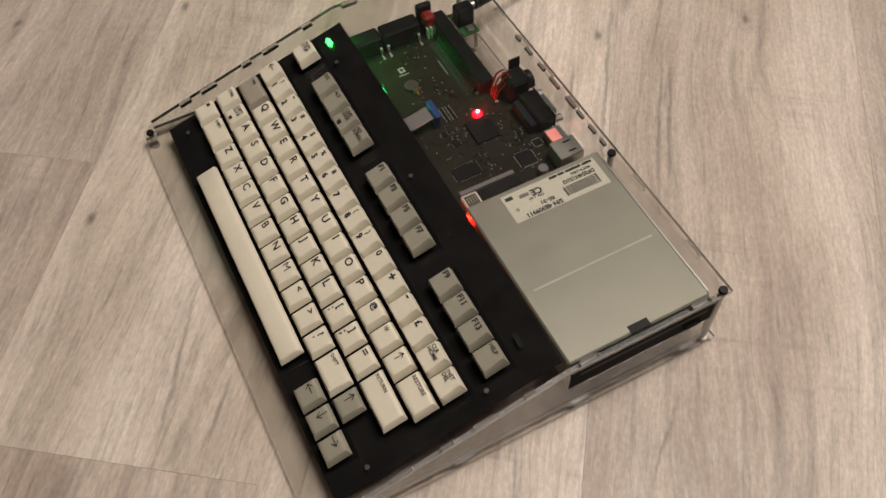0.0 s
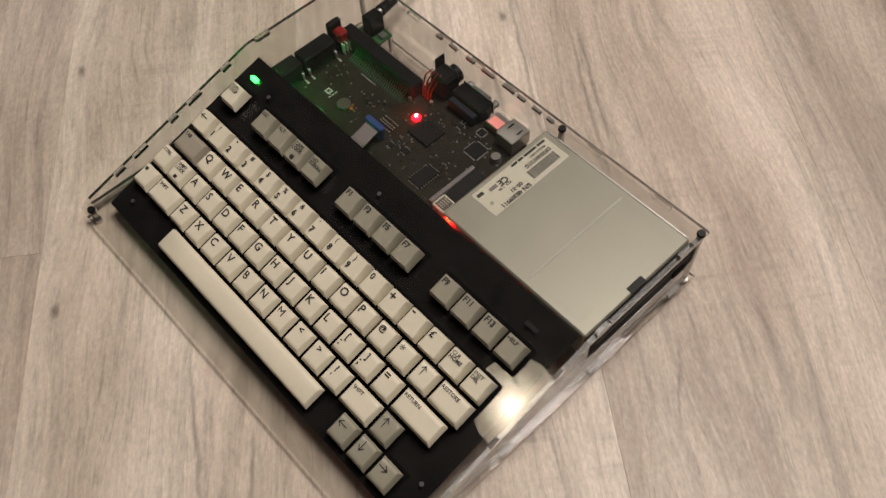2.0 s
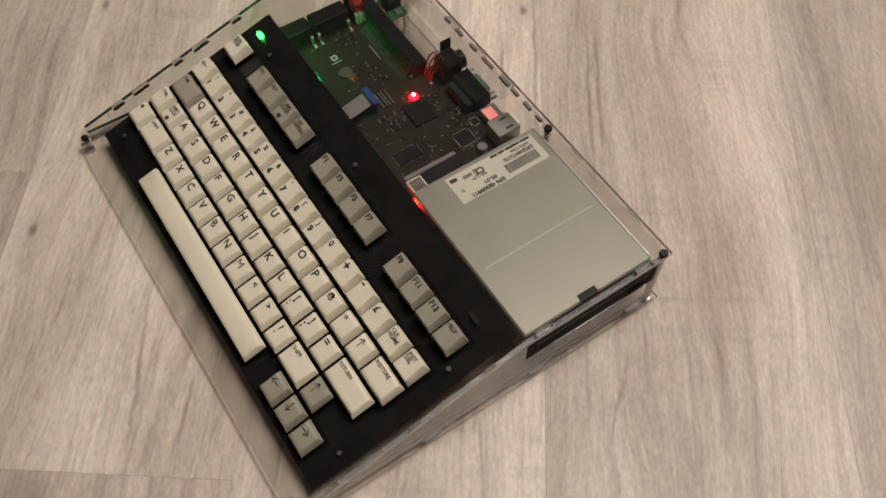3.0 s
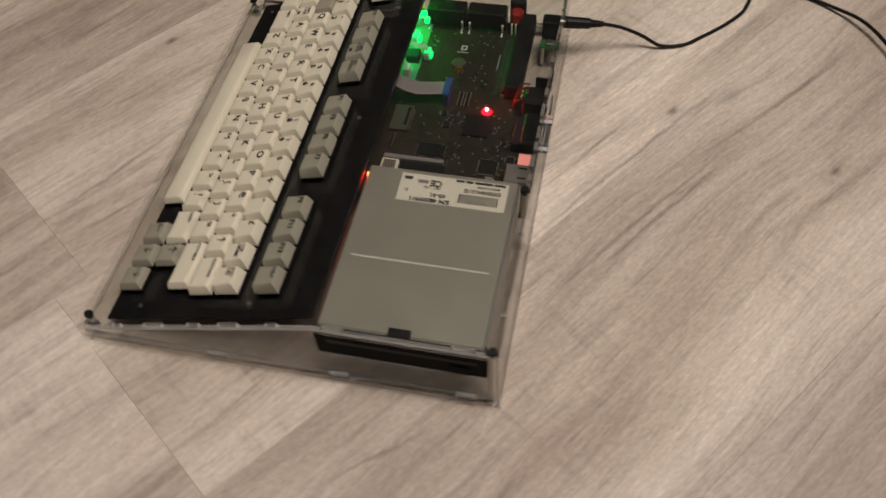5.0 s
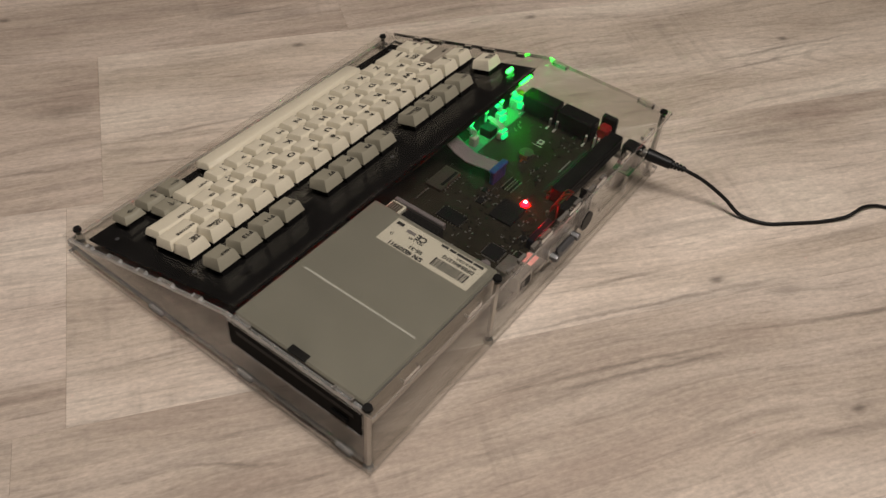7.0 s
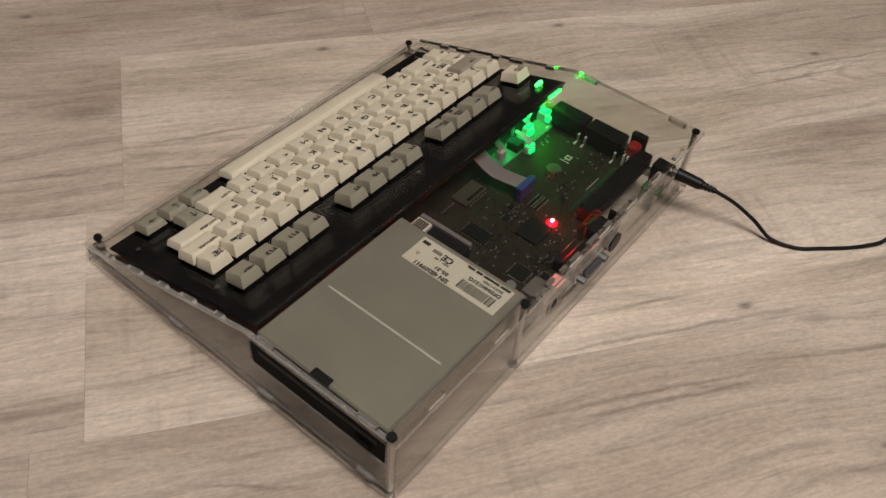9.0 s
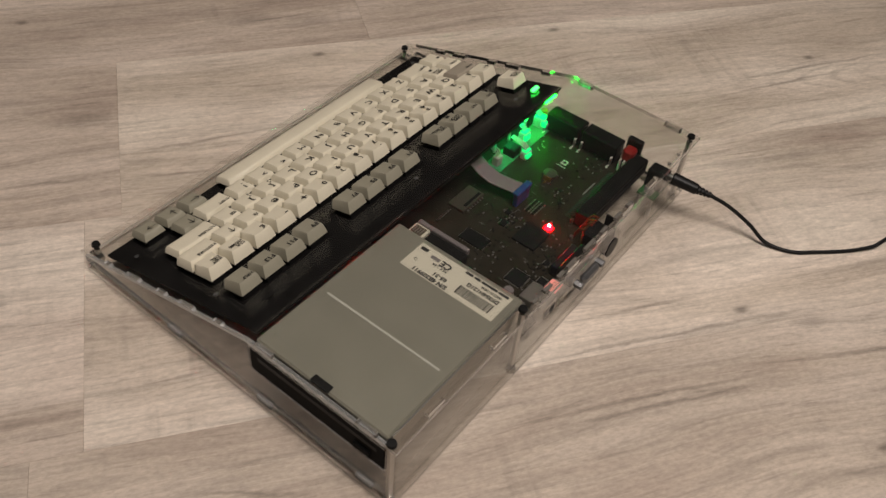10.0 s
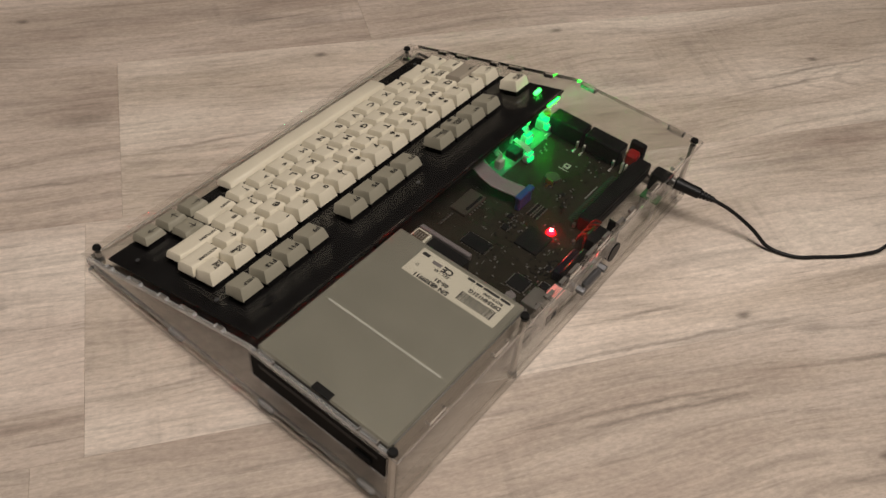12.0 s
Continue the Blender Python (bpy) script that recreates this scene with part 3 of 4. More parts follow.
base = part("base_sheet", sheet(XL - 0.0030, XR + 0.0030, YF, YB + 0.0004, SHEET, rounded=0.009), M_CLEAR, pc, "clear acrylic base", pose(0, 0, 0.0065))

# side panels: outline in (y, z), stood upright
BZ0, BZ1, BY0, BY1 = 0.0325, 0.0540, 0.0775, 0.1825
zt = lambda y: deck(y) - SHEET if y <= YR else Z_RIDGE - SHEET + (Z_BACK - Z_RIDGE) * (y - YR) / (YB - YR)
y_in, y_out, zb = YF + 0.005, YB - 0.0045, 0.0066
left = [[(y_in, zb), (YR, zb), (YR, zt(YR)), (y_in, zt(y_in))], [(YR, zb), (y_out, zb), (y_out, zt(y_out)), (YR, zt(YR))]]
right = [[(y_in, zb), (BY0, zb), (BY0, BZ0), (BY0, BZ1), (BY0, zt(BY0)), (YR, zt(YR)), (y_in, zt(y_in))],
         [(BY0, zb), (BY1, zb), (BY1, BZ0), (BY0, BZ0)], [(BY0, BZ1), (BY1, BZ1), (BY1, zt(BY1)), (BY0, zt(BY0))],
         [(BY1, zb), (y_out, zb), (y_out, zt(y_out)), (BY1, zt(BY1)), (BY1, BZ1), (BY1, BZ0)]]
STAND = Matrix(((0, 0, 1, 0), (1, 0, 0, 0), (0, 1, 0, 0), (0, 0, 0, 1)))
for polys, x, name in ((left, XL + SHEET, "left_panel"), (right, XR, "right_panel")):
    side = part(name, panel(polys, SHEET), M_FILM if x == XR else M_CLEAR, pc, "clear acrylic side panel with the drive opening" if x == XR else "clear acrylic side panel", Matrix.Translation((x, 0, 0)) @ STAND)
    for y in (0.006, 0.088, 0.169):
        xo = XR + 0.0012 if x == XR else XL - 0.0012
        part("base_tab", box(xo - 0.0016, xo + 0.0010, y - 0.0062, y + 0.0062, 0.0064, 0.0104, 0.0004), M_EDGE, pc)
    x0 = x - SHEET
    for s in SLOTS:
        part("tab", box(x0 + 0.0002, x - 0.0002, s + 0.0003, s + 0.0137, -SHEET, 0.0010, 0.0003, FACE), M_CLEAR, pc)
    for s in (0.008, 0.086):
        part("tab", box(x0 + 0.0002, x - 0.0002, YR + s + 0.0003, YR + s + 0.0117, Z_RIDGE - SHEET, Z_RIDGE + 0.0025, 0.0003), M_CLEAR, pc)

# rear panel with port openings, in (x, z)
def port(x0, x1, z0, z1):
    return (x0, x1, z0, z1)


PORTS = [port(-0.039, -0.027, 0.032, 0.045), port(-0.020, 0.036, 0.024, 0.036), port(0.047, 0.061, 0.024, 0.040), port(0.070, 0.100, 0.023, 0.036),
         port(0.104, 0.119, 0.024, 0.031), port(0.122, 0.137, 0.022, 0.037), port(0.158, 0.166, 0.029, 0.033)]
part("rear_panel", sheet(XL + SHEET + 0.0003, XR - SHEET - 0.0003, zb, Z_BACK - SHEET - 0.0004, SHEET, PORTS), M_CLEAR, pc, "clear acrylic rear panel with port openings", pose(0, YB - 0.0045, 0, 90))
for x in (-0.030, 0.005, 0.040, 0.075, 0.110, 0.190, 0.250):
    part("tab", box(x + 0.0003, x + 0.0137, YB - 0.0043, YB - 0.0017, Z_BACK - SHEET - 0.0006, Z_BACK + 0.0006, 0.0003), M_CLEAR, pc)

# dark blocks put into the slots in place of the shade there
for x, w in ((0.0385, 0.006), (0.0530, 0.008), (0.0715, 0.008), (0.0880, 0.012), (0.1100, 0.011), (0.1250, 0.007), (0.1395, 0.008), (0.1540, 0.006)):
    part("slot_fill", box(x, x + w, YB - 0.0050, YB - 0.0028, Z_BACK - SHEET + 0.0002, Z_BACK - 0.0004), M_SLOT, pc, "dark filler for the shade in a slot")
for x0, s, w in NOTCHES:
    part("slot_fill", box(x0 + 0.0003, x0 + SHEET - 0.0003, s + 0.0006, s + w - 0.0006, -SHEET + 0.0002, -0.0012, 0.0, FACE), M_SLOT, pc, "dark filler for the shade in a slot")
for x0 in (XL - 0.0004, XR - SHEET + 0.0006):
    for s in (0.008, 0.086):
        for e in (-0.0009, 0.0121):
            part("slot_fill", box(x0, x0 + SHEET - 0.0004, YR + s + e, YR + s + e + 0.0008, Z_RIDGE - SHEET, Z_RIDGE - 0.0004 + s * 0.02), M_SLOT, pc, "dark filler for the shade in a slot")

# corner standoffs and screws
for x, y in ((-0.0470, -0.0870), (0.2830, -0.0870), (-0.0535, 0.1850), (0.1690, 0.1850), (0.2905, 0.1850)):
    top = deck(y) if y < YR else Z_RIDGE + (Z_BACK - Z_RIDGE) * (y - YR) / (YB - YR)
    part("standoff", rod(bmesh.new(), (x, y, 0.0066), (x, y, top - SHEET - 0.0003), 0.0022, 6), M_BRIGHT, pc, "hexagonal steel standoff")
    bm = rod(bmesh.new(), (x, y, top), (x, y, top + 0.0018), 0.0031, 16, 0.0026)
    part("screw", bm, M_PLASTIC, pc, "black screw head")
    part("foot", rod(bmesh.new(), (x, y, 0.0), (x, y, 0.0034), 0.0035, 12, 0.0031), M_BRIGHT, pc, "metal screw foot")
for x, y in ((0.2765, -0.0487), (0.2756, 0.0310), (0.1175, 0.0594), (-0.0060, 0.0580), (-0.0262, -0.0610)):
    h = along(y)
    bm = rod(bmesh.new(), (x, h, 0.0), (x, h, 0.0005), 0.0015, 14)
    part("plate_screw", bm, M_DULL, pc, "small steel screw", FACE)


# keys
def dip(row, w, a, b):
    """How far the key top lies above its mean height at a, b, each from -1 to 1."""
    if w > 2:
        return -0.0005 * b * b
    lean = {"n": 0.0005, "f": 0.0005, "z": -0.0003}.get(row, 0.0)
    return -0.0005 * (1 - a * a) + lean * b


def key_mesh(w, row):
    """A tapered key cap with a shallow dish; origin on the deck, z along the deck's normal."""
    hx, hy, h = w * U / 2 - 0.0011, U / 2 - 0.0011, ROWS_H[row]
    tx, ty = hx - 0.0021, hy - 0.0019
    bm = bmesh.new()
    n = 6
    grid = [[None] * (n + 1) for _ in range(n + 1)]
    for i in range(n + 1):
        for j in range(n + 1):
            a, b = i / n * 2 - 1, j / n * 2 - 1
            grid[i][j] = bm.verts.new((a * tx, b * ty + 0.0004, h + dip(row, w, a, b)))
    for i in range(n):
        for j in range(n):
            bm.faces.new((grid[i][j], grid[i + 1][j], grid[i + 1][j + 1], grid[i][j + 1]))
    rim = [grid[i][0] for i in range(n + 1)] + [grid[n][j] for j in range(1, n + 1)] + [grid[i][n] for i in range(n - 1, -1, -1)] + [grid[0][j] for j in range(n - 1, 0, -1)]
    mid, low = [], []
    for v in rim:
        sx, sy = v.co.x / tx, (v.co.y - 0.0004) / ty
        mid.append(bm.verts.new((sx * (tx + 0.0008), sy * (ty + 0.0008) + 0.0003, h - 0.0009)))
        low.append(bm.verts.new((sx * hx, sy * hy, 0.0022)))
    k = len(rim)
    for i in range(k):
        bm.faces.new((rim[i], mid[i], mid[(i + 1) % k], rim[(i + 1) % k]))
        bm.faces.new((mid[i], low[i], low[(i + 1) % k], mid[(i + 1) % k]))
    bm.faces.new(low)
    return bm


def arrow(bm, x, y, s, turn):
    """A line arrow of size s that points along +x before turning."""
    m = Matrix.Translation((x, y, 0)) @ pose(0, 0, 0, 0, 0, turn)
    w = s * 0.09
    for a, b in (((-s / 2, 0), (s / 2, 0)), ((s / 2, 0), (s * 0.12, s * 0.30)), ((s / 2, 0), (s * 0.12, -s * 0.30))):
        a, b = Vector((*a, 0)), Vector((*b, 0))
        d = (b - a).normalized() * w / 2
        nrm = Vector((-d.y, d.x, 0))
        low = [m @ v for v in (a - d - nrm, b + d - nrm, b + d + nrm, a - d + nrm)]
        bm.faces.new([bm.verts.new(v) for v in low])
    return bm


KEY_MESHES, STEMS = {}, {}
KEY_MATS = {"c": M_CREAM, "g": M_GREY, "t": M_TAUPE}
KEY_LABELS = {"c": "cream plastic key cap", "g": "grey-beige plastic key cap", "t": "darker taupe plastic key cap"}
for row, u, w, col, legend, shifted in KEY_PLAN:
    idx = (w, row, col)
    if idx not in KEY_MESHES:
        me = mesh_of("key", key_mesh(w, row), KEY_MATS[col])
        for p in me.polygons:
            p.use_smooth = True
        me.set_sharp_from_angle(angle=radians(50))
        KEY_MESHES[idx] = me
    m = FACE @ Matrix.Translation((X0 + u * U, along(ROWS_Y[row]), 0))
    key = part("space_bar" if w == 9 else "key", KEY_MESHES[idx], None, pc, "long cream space bar" if w == 9 else KEY_LABELS[col], m)
    part("stem", STEMS.setdefault(w, mesh_of("stem", box(-w * U / 2 + 0.0035, w * U / 2 - 0.0035, -0.0060, 0.0060, -0.0036, 0.0023), M_PLASTIC)), None, key)
    if not legend:
        continue
    tx, ty, h = w * U / 2 - 0.0031, U / 2 - 0.0026, ROWS_H[row] + 0.00008
    lx, ly = -tx + 0.0007, ty - 0.0005
    h = ROWS_H[row] + dip(row, w, -0.78, 0.75) + 0.00012
    if legend in "<>^v" and not shifted:
        ac = 0.0068 if col == "g" else 0.0062
        turn = {"<": 180, ">": 0, "^": 90, "v": -90}[legend]
        bm = arrow(bmesh.new(), lx + 0.0034, ly - 0.0034, ac, turn)
        part("legend", bm, M_INK, key, m=pose(0, 0, h))
    elif legend == "#logo":
        bm = box(lx, lx + 0.0030, ly - 0.0030, ly - 0.0004, 0, 0.00006)
        part("legend", bm, M_INK, key, m=pose(0, 0, h))
    else:
        small = (len(legend) > 2 and not legend.startswith("F1")) or "\n" in legend
        size = 0.0036 if small else 0.0053 if len(legend) > 1 else 0.0080
        if row == "n" and legend.isdigit():
            size = 0.0060
        if legend in "@£":
            size = 0.0052 if legend == "@" else 0.0064
        if legend in "+-*":
            size = 0.0092
        me = text_mesh(legend, size, M_INK, bold=0.0 if legend in "M*" else 0.00006 if small else 0.00017)
        a, b, c, d = width_of(me)
        y = ly - d
        if shifted:
            y = ly - 0.0056 - d if row == "n" else ly - 0.0062 - d
        part("legend", me, None, key, m=pose(lx - a + (0 if small else 0.0003), y, h))
        if shifted:
            me = text_mesh(shifted, 0.0050 if row == "n" else 0.0064, M_INK, bold=0.00008 if row == "n" else 0.00015)
            a, b, c, d = width_of(me)
            part("shifted_legend", me, None, key, m=pose(lx - a + 0.0022, ly + 0.0004 - d, h))
        if legend in ("CAPS\nLOCK", "SHIFT\nLOCK"):
            part("lock_window", box(-0.0016, 0.0016, -ty + 0.0016, -ty + 0.0042, 0, 0.0001), M_INK, key, m=pose(0, 0, h - 0.0003))

# power light, its glow on the board side, drive light
y = along(0.0610)
part("power_light", box(-0.0325, -0.0232, y - 0.0020, y + 0.0020, -0.0025, 0.0008, 0.0014, segs=3), M_LED_G, pc, "glowing green power light", FACE)
part("indicator_slot", sheet(0.2545, 0.2645, along(0.0595), along(0.0625), 0.0002), M_PLASTIC, pc, "small black indicator slot", FACE @ pose(0, 0, 0.0003))

# keyboard circuit under the black plate, with two glow boxes added to spread green light
part("keyboard_circuit", sheet(XL + 0.006, 0.1300, 0.0250, along(0.0668), 0.0016), M_GREENDARK, pc, "green keyboard circuit under the plate", FACE @ pose(0, 0, -0.0135))
part("board_glow_box", box(-0.0425, -0.0275, along(0.0690), along(0.0712), -0.0120, -0.0103, 0.0004), M_FILL_G2, pc, "added green glow box under the plate", FACE)

part("strip_glow_box", box(-0.0360, 0.0280, along(0.0585), along(0.0600), -0.0200, -0.0185, 0.0004), M_FILL_G3, pc, "added green glow strip under the keyboard circuit", FACE)

# circuit board and what is soldered to it
board_polys = [[(-0.0470, 0.0500), (0.0400, 0.0500), (0.0400, 0.1560), (-0.0470, 0.1560)],
               [(0.0400, 0.0500), (0.1560, 0.0500), (0.1560, 0.1810), (0.0400, 0.1810), (0.0400, 0.1560)]]
board = part("circuit_board", panel(board_polys, 0.0016), M_BOARD, pc, "dark olive circuit board with many small parts", pose(0.0022, 0.0010, BOARD_Z))


def soldered(name, x0, x1, y0, y1, z0, z1, mat, label="", bevel=0.0004):
    return part(name, box(x0, x1, y0, y1, z0, z1, bevel), mat, board, label)


def chip(x, y, w, d, h=0.0016, pins=0, both=True, turn=0.0):
    m = pose(x, y, 0, 0, 0, turn)
    ch = part("chip", box(-w / 2, w / 2, -d / 2, d / 2, 0.0004, h, 0.0002), M_CHIP, board, m=m)
    part("pin_one_dot", rod(bmesh.new(), (-w * 0.38, d * 0.38, h), (-w * 0.38, d * 0.38, h + 0.00005), 0.0005, 10), M_DULL, ch)
    if pins:
        bm = bmesh.new()
        for k in range(pins):
            t = (k + 0.5) / pins - 0.5
            for q in (-1, 1):
                a, b = q * d / 2, q * (d / 2 + 0.0010)
                block(bm, t * w * 0.92 - 0.0002, t * w * 0.92 + 0.0002, min(a, b), max(a, b), 0.0, 0.0006)
                if both:
                    a, b = q * w / 2, q * (w / 2 + 0.0010)
                    block(bm, min(a, b), max(a, b), t * d * 0.92 - 0.0002, t * d * 0.92 + 0.0002, 0.0, 0.0006)
        tagged(part("chip_pins", bm, M_TIN, ch), kind="stuff")
    return ch


chip(0.0760, 0.1350, 0.0220, 0.0190, 0.0022)
chip(0.1150, 0.1500, 0.0130, 0.0130, 0.0014, 16)
chip(0.1050, 0.1060, 0.0120, 0.0200, 0.0014, 8)
chip(0.1060, 0.1650, 0.0060, 0.0060, 0.0012, 8)
chip(0.0660, 0.1080, 0.0050, 0.0040, 0.0012, 4, False)
chip(0.0780, 0.1120, 0.0060, 0.0050, 0.0012, 5, False)
chip(0.0320, 0.1310, 0.0040, 0.0030, 0.0010)
chip(0.0900, 0.1580, 0.0050, 0.0040, 0.0012, 4, False)
chip(0.0200, 0.1240, 0.0036, 0.0036, 0.0010)
bm = rod(bmesh.new(), (0.0100, 0.1080, 0.0), (0.0100, 0.1080, 0.0022), 0.0058, 28, 0.0056)
part("coin_cell", bm, M_CELL, board, "small round coin cell")
bm = box(0.0165, 0.0178, 0.1062, 0.1130, 0.0, 0.0042, 0.0003)
block(bm, 0.0178, 0.0215, 0.1088, 0.1102, 0.0, 0.0010, 0.0002)
part("cell_clip", bm, M_GOLD, board, "gold battery clip")
soldered("paper_tag", -0.0128, -0.0072, 0.1062, 0.1112, 0.0, 0.0003, M_WHITE, "small white square sticker", 0.0001)
part("printed_mark", box(-0.0113, -0.0087, 0.1075, 0.1099, 0.00032, 0.0004), M_INK, board, "dark printed square")
part("printed_bar", box(-0.0050, -0.0042, 0.1040, 0.1130, 0.0001, 0.00016), M_WHITE, board, "pale printed line")
bm = bmesh.new()
bmesh.ops.create_uvsphere(bm, u_segments=16, v_segments=10, radius=0.0012, matrix=pose(0.0597, 0.1396, 0.0031))
# the widened red lens and the red disc stand for the light's halo
led = part("red_status_led", rod(bmesh.new(), (0.0597, 0.1396, 0.0002), (0.0597, 0.1396, 0.0026), 0.0031, 24, 0.0022), M_LED_R, board, "glowing red status light")
part("halo_pad", rod(bmesh.new(), (0.0597, 0.1396, 0.0001), (0.0597, 0.1396, 0.0003), 0.0046, 24, 0.0044), M_RED, board, "red disc added for the halo round the light")
part("hot_core", bm, M_LED_CORE, led, "white-hot middle of the light", smooth=True)

# ribbon to the keyboard in a blue plug
blue = soldered("ribbon_plug", 0.0412, 0.0582, 0.1055, 0.1095, 0.0, 0.0120, M_BLUE, "blue ribbon cable plug", 0.0006)
part("plug_cap", box(0.0402, 0.0592, 0.1048, 0.1102, 0.0105, 0.0138, 0.0008), M_BLUE, blue)
bm = bmesh.new()
prof = [(0.0600, 0.0265), (0.0680, 0.0235), (0.0760, 0.0165), (0.0850, 0.0120), (0.0950, 0.0112), (0.1010, 0.0112), (0.1056, 0.0105)]
rows = []
for (y, z) in prof:
    rows.append([(bm.verts.new((0.0425 + 0.00125 * k + (0.105 - y) * 0.22, y, z + 0.0004 * (k % 2))), bm.verts.new((0.0425 + 0.00125 * k + (0.105 - y) * 0.22, y, z - 0.0008))) for k in range(12)])
for ra, rb in zip(rows, rows[1:]):
    for k in range(11):
        for q in (0, 1):
            bm.faces.new((ra[k][q], ra[k + 1][q], rb[k + 1][q], rb[k][q]))
    for k in (0, 11):
        bm.faces.new((ra[k][0], ra[k][1], rb[k][1], rb[k][0]))
part("ribbon_cable", bm, M_RIBBON, board, "pale grey ribbon cable to the keyboard", smooth=True)

# two rows of small resistors behind the plug
for i in range(6):
    for q in range(2):
        x, y = 0.0420 + 0.0026 * i, 0.1170 + 0.0055 * q
        rs = soldered("resistor", x - 0.0007, x + 0.0007, y - 0.0016, y + 0.0016, 0.0, 0.0007, M_CHIP, bevel=0.0001)
        for e in (-1, 1):
            part("end_cap", box(x - 0.0008, x + 0.0008, y + e * 0.0016 - 0.0004, y + e * 0.0016 + 0.0004, 0.0, 0.0008), M_TIN, rs)

# upright and angled pin headers
for x, y, n, turn in ((0.1030, 0.0735, 6, 0), (0.1490, 0.1500, 4, 90)):
    for k in range(n):
        a = pose(x, y, 0, 0, 0, turn) @ Vector(((k - n / 2) * 0.00254, 0, 0))
        part("header_pin", rod(bmesh.new(), a, a + Vector((0.0012, 0.0040, 0.0050)), 0.00045, 6), M_TIN, board)

# expansion connector with its pin rows
exp_slot = soldered("expansion_connector", -0.0440, 0.0440, 0.1500, 0.1625, 0.0005, 0.0140, M_PLASTIC, "long black expansion connector", 0.0012)
part("slot_mouth", box(-0.0400, 0.0400, 0.1627, 0.1631, 0.0040, 0.0100), M_CHIP, exp_slot)
for i in range(25):
    x = -0.0240 + 0.00254 * i
    for q in range(2):
        part("connector_pin", rod(bmesh.new(), (x + 0.001 * q, 0.1420 + 0.0035 * q, 0.0002), (x + 0.001 * q, 0.1500, 0.0035 + 0.0045 * q), 0.00042, 5), M_PIN, exp_slot)
part("pad_field", box(-0.0250, 0.0400, 0.1405, 0.1480, 0.0001, 0.0002), M_GREENDARK, board, "green field of solder pads")
soldered("printed_strip", -0.0060, 0.0120, 0.1385, 0.1395, 0.0001, 0.0002, M_PRINT, "pale printed line", 0.0)

# twin joystick ports on the board's side edge
for y0 in (0.0730, 0.1065):
    jp = soldered("joystick_port", -0.0485, -0.0340, y0, y0 + 0.0318, 0.0005, 0.0170, M_PLASTIC, "black nine-pin joystick port", 0.0012)
    for yy in (y0 + 0.0008, y0 + 0.0280):
        part("clip", box(-0.0342, -0.0318, yy + 0.0004, yy + 0.0026, 0.0006, 0.0060, 0.0008), M_BRIGHT, jp, "bright metal clip")
        part("clip_tip", box(-0.0343, -0.0322, yy + 0.0006, yy + 0.0024, 0.0061, 0.0074, 0.0004), M_SILVER, jp, "bright bent clip end")
        part("clip_foot", rod(bmesh.new(), (-0.0318, yy + 0.0015, 0.0002), (-0.0285, yy + 0.0015, 0.0010), 0.0006, 8), M_SILVER, jp, "bright solder foot")
        part("solder_blob", rod(bmesh.new(), (-0.0283, yy + 0.0015, 0.0001), (-0.0283, yy + 0.0015, 0.0011), 0.0011, 10, 0.0005), M_SILVER, jp, "shiny solder blob")
    for k in range(9):
        part("solder_pin", rod(bmesh.new(), (-0.0342, y0 + 0.0070 + 0.0022 * k, 0.0050), (-0.0305, y0 + 0.0070 + 0.0022 * k, 0.0), 0.00035, 5), M_PLASTIC, jp)
    part("shell", box(-0.0500, -0.0485, y0 + 0.0060, y0 + 0.0258, 0.0040, 0.0130, 0.0006), M_BRIGHT, jp, "metal port shell")

# stereo socket with red body and black bracket
rca = soldered("audio_socket", -0.0440, -0.0340, 0.1425, 0.1520, 0.0080, 0.0195, M_RED, "red audio socket", 0.0020)
part("bracket", box(-0.0492, -0.0440, 0.1405, 0.1535, 0.0, 0.0240, 0.0012), M_PLASTIC, rca, "black socket bracket")
for k in range(3):
    part("socket_lug", box(-0.0345, -0.0310, 0.1432 + 0.0032 * k, 0.1444 + 0.0032 * k, 0.0, 0.0100, 0.0002), M_SILVER, rca, "bright metal lug")

# power inlet on its own little board
carrier = soldered("inlet_carrier", -0.0440, -0.0180, 0.1690, 0.1835, 0.0010, 0.0026, M_GREENPAD, "small green carrier board", 0.0001)
for x, y in ((-0.0420, 0.1710), (-0.0200, 0.1710), (-0.0200, 0.1815)):
    part("spacer", rod(bmesh.new(), (x, y, -0.0160), (x, y, 0.0009), 0.0016, 8), M_BRIGHT, board, "steel spacer")
part("power_socket", box(-0.0385, -0.0270, 0.1690, 0.1838, 0.0027, 0.0200, 0.0012), M_PLASTIC, board, "black barrel power socket")
part("inlet_metal", box(-0.0255, -0.0195, 0.1735, 0.1800, 0.0027, 0.0050, 0.0006), M_BRIGHT, board, "small metal part")

# network, video and data sockets along the rear edge
din = soldered("round_data_socket", 0.0460, 0.0640, 0.1660, 0.1835, 0.0005, 0.0205, M_PLASTIC, "black round data socket with red wires", 0.0025)
part("fin", box(0.0446, 0.0462, 0.1740, 0.1835, 0.0005, 0.0275, 0.0004), M_PLASTIC, din, "upright black fin")
for k in range(4):
    part("wire", tube([(0.0470 + 0.003 * k, 0.1700, 0.0215), (0.0455 + 0.0032 * k, 0.1640, 0.0190 - 0.002 * k), (0.0460 + 0.003 * k, 0.1600, 0.0090), (0.0470 + 0.0028 * k, 0.1580, 0.0002)], 0.0007, 6), M_WIRE, din, "thin red wire", smooth=True)
part("round_mouth", rod(bmesh.new(), (0.0550, 0.1836, 0.0105), (0.0550, 0.1880, 0.0105), 0.0075, 24), M_PLASTIC, din, "round socket mouth")
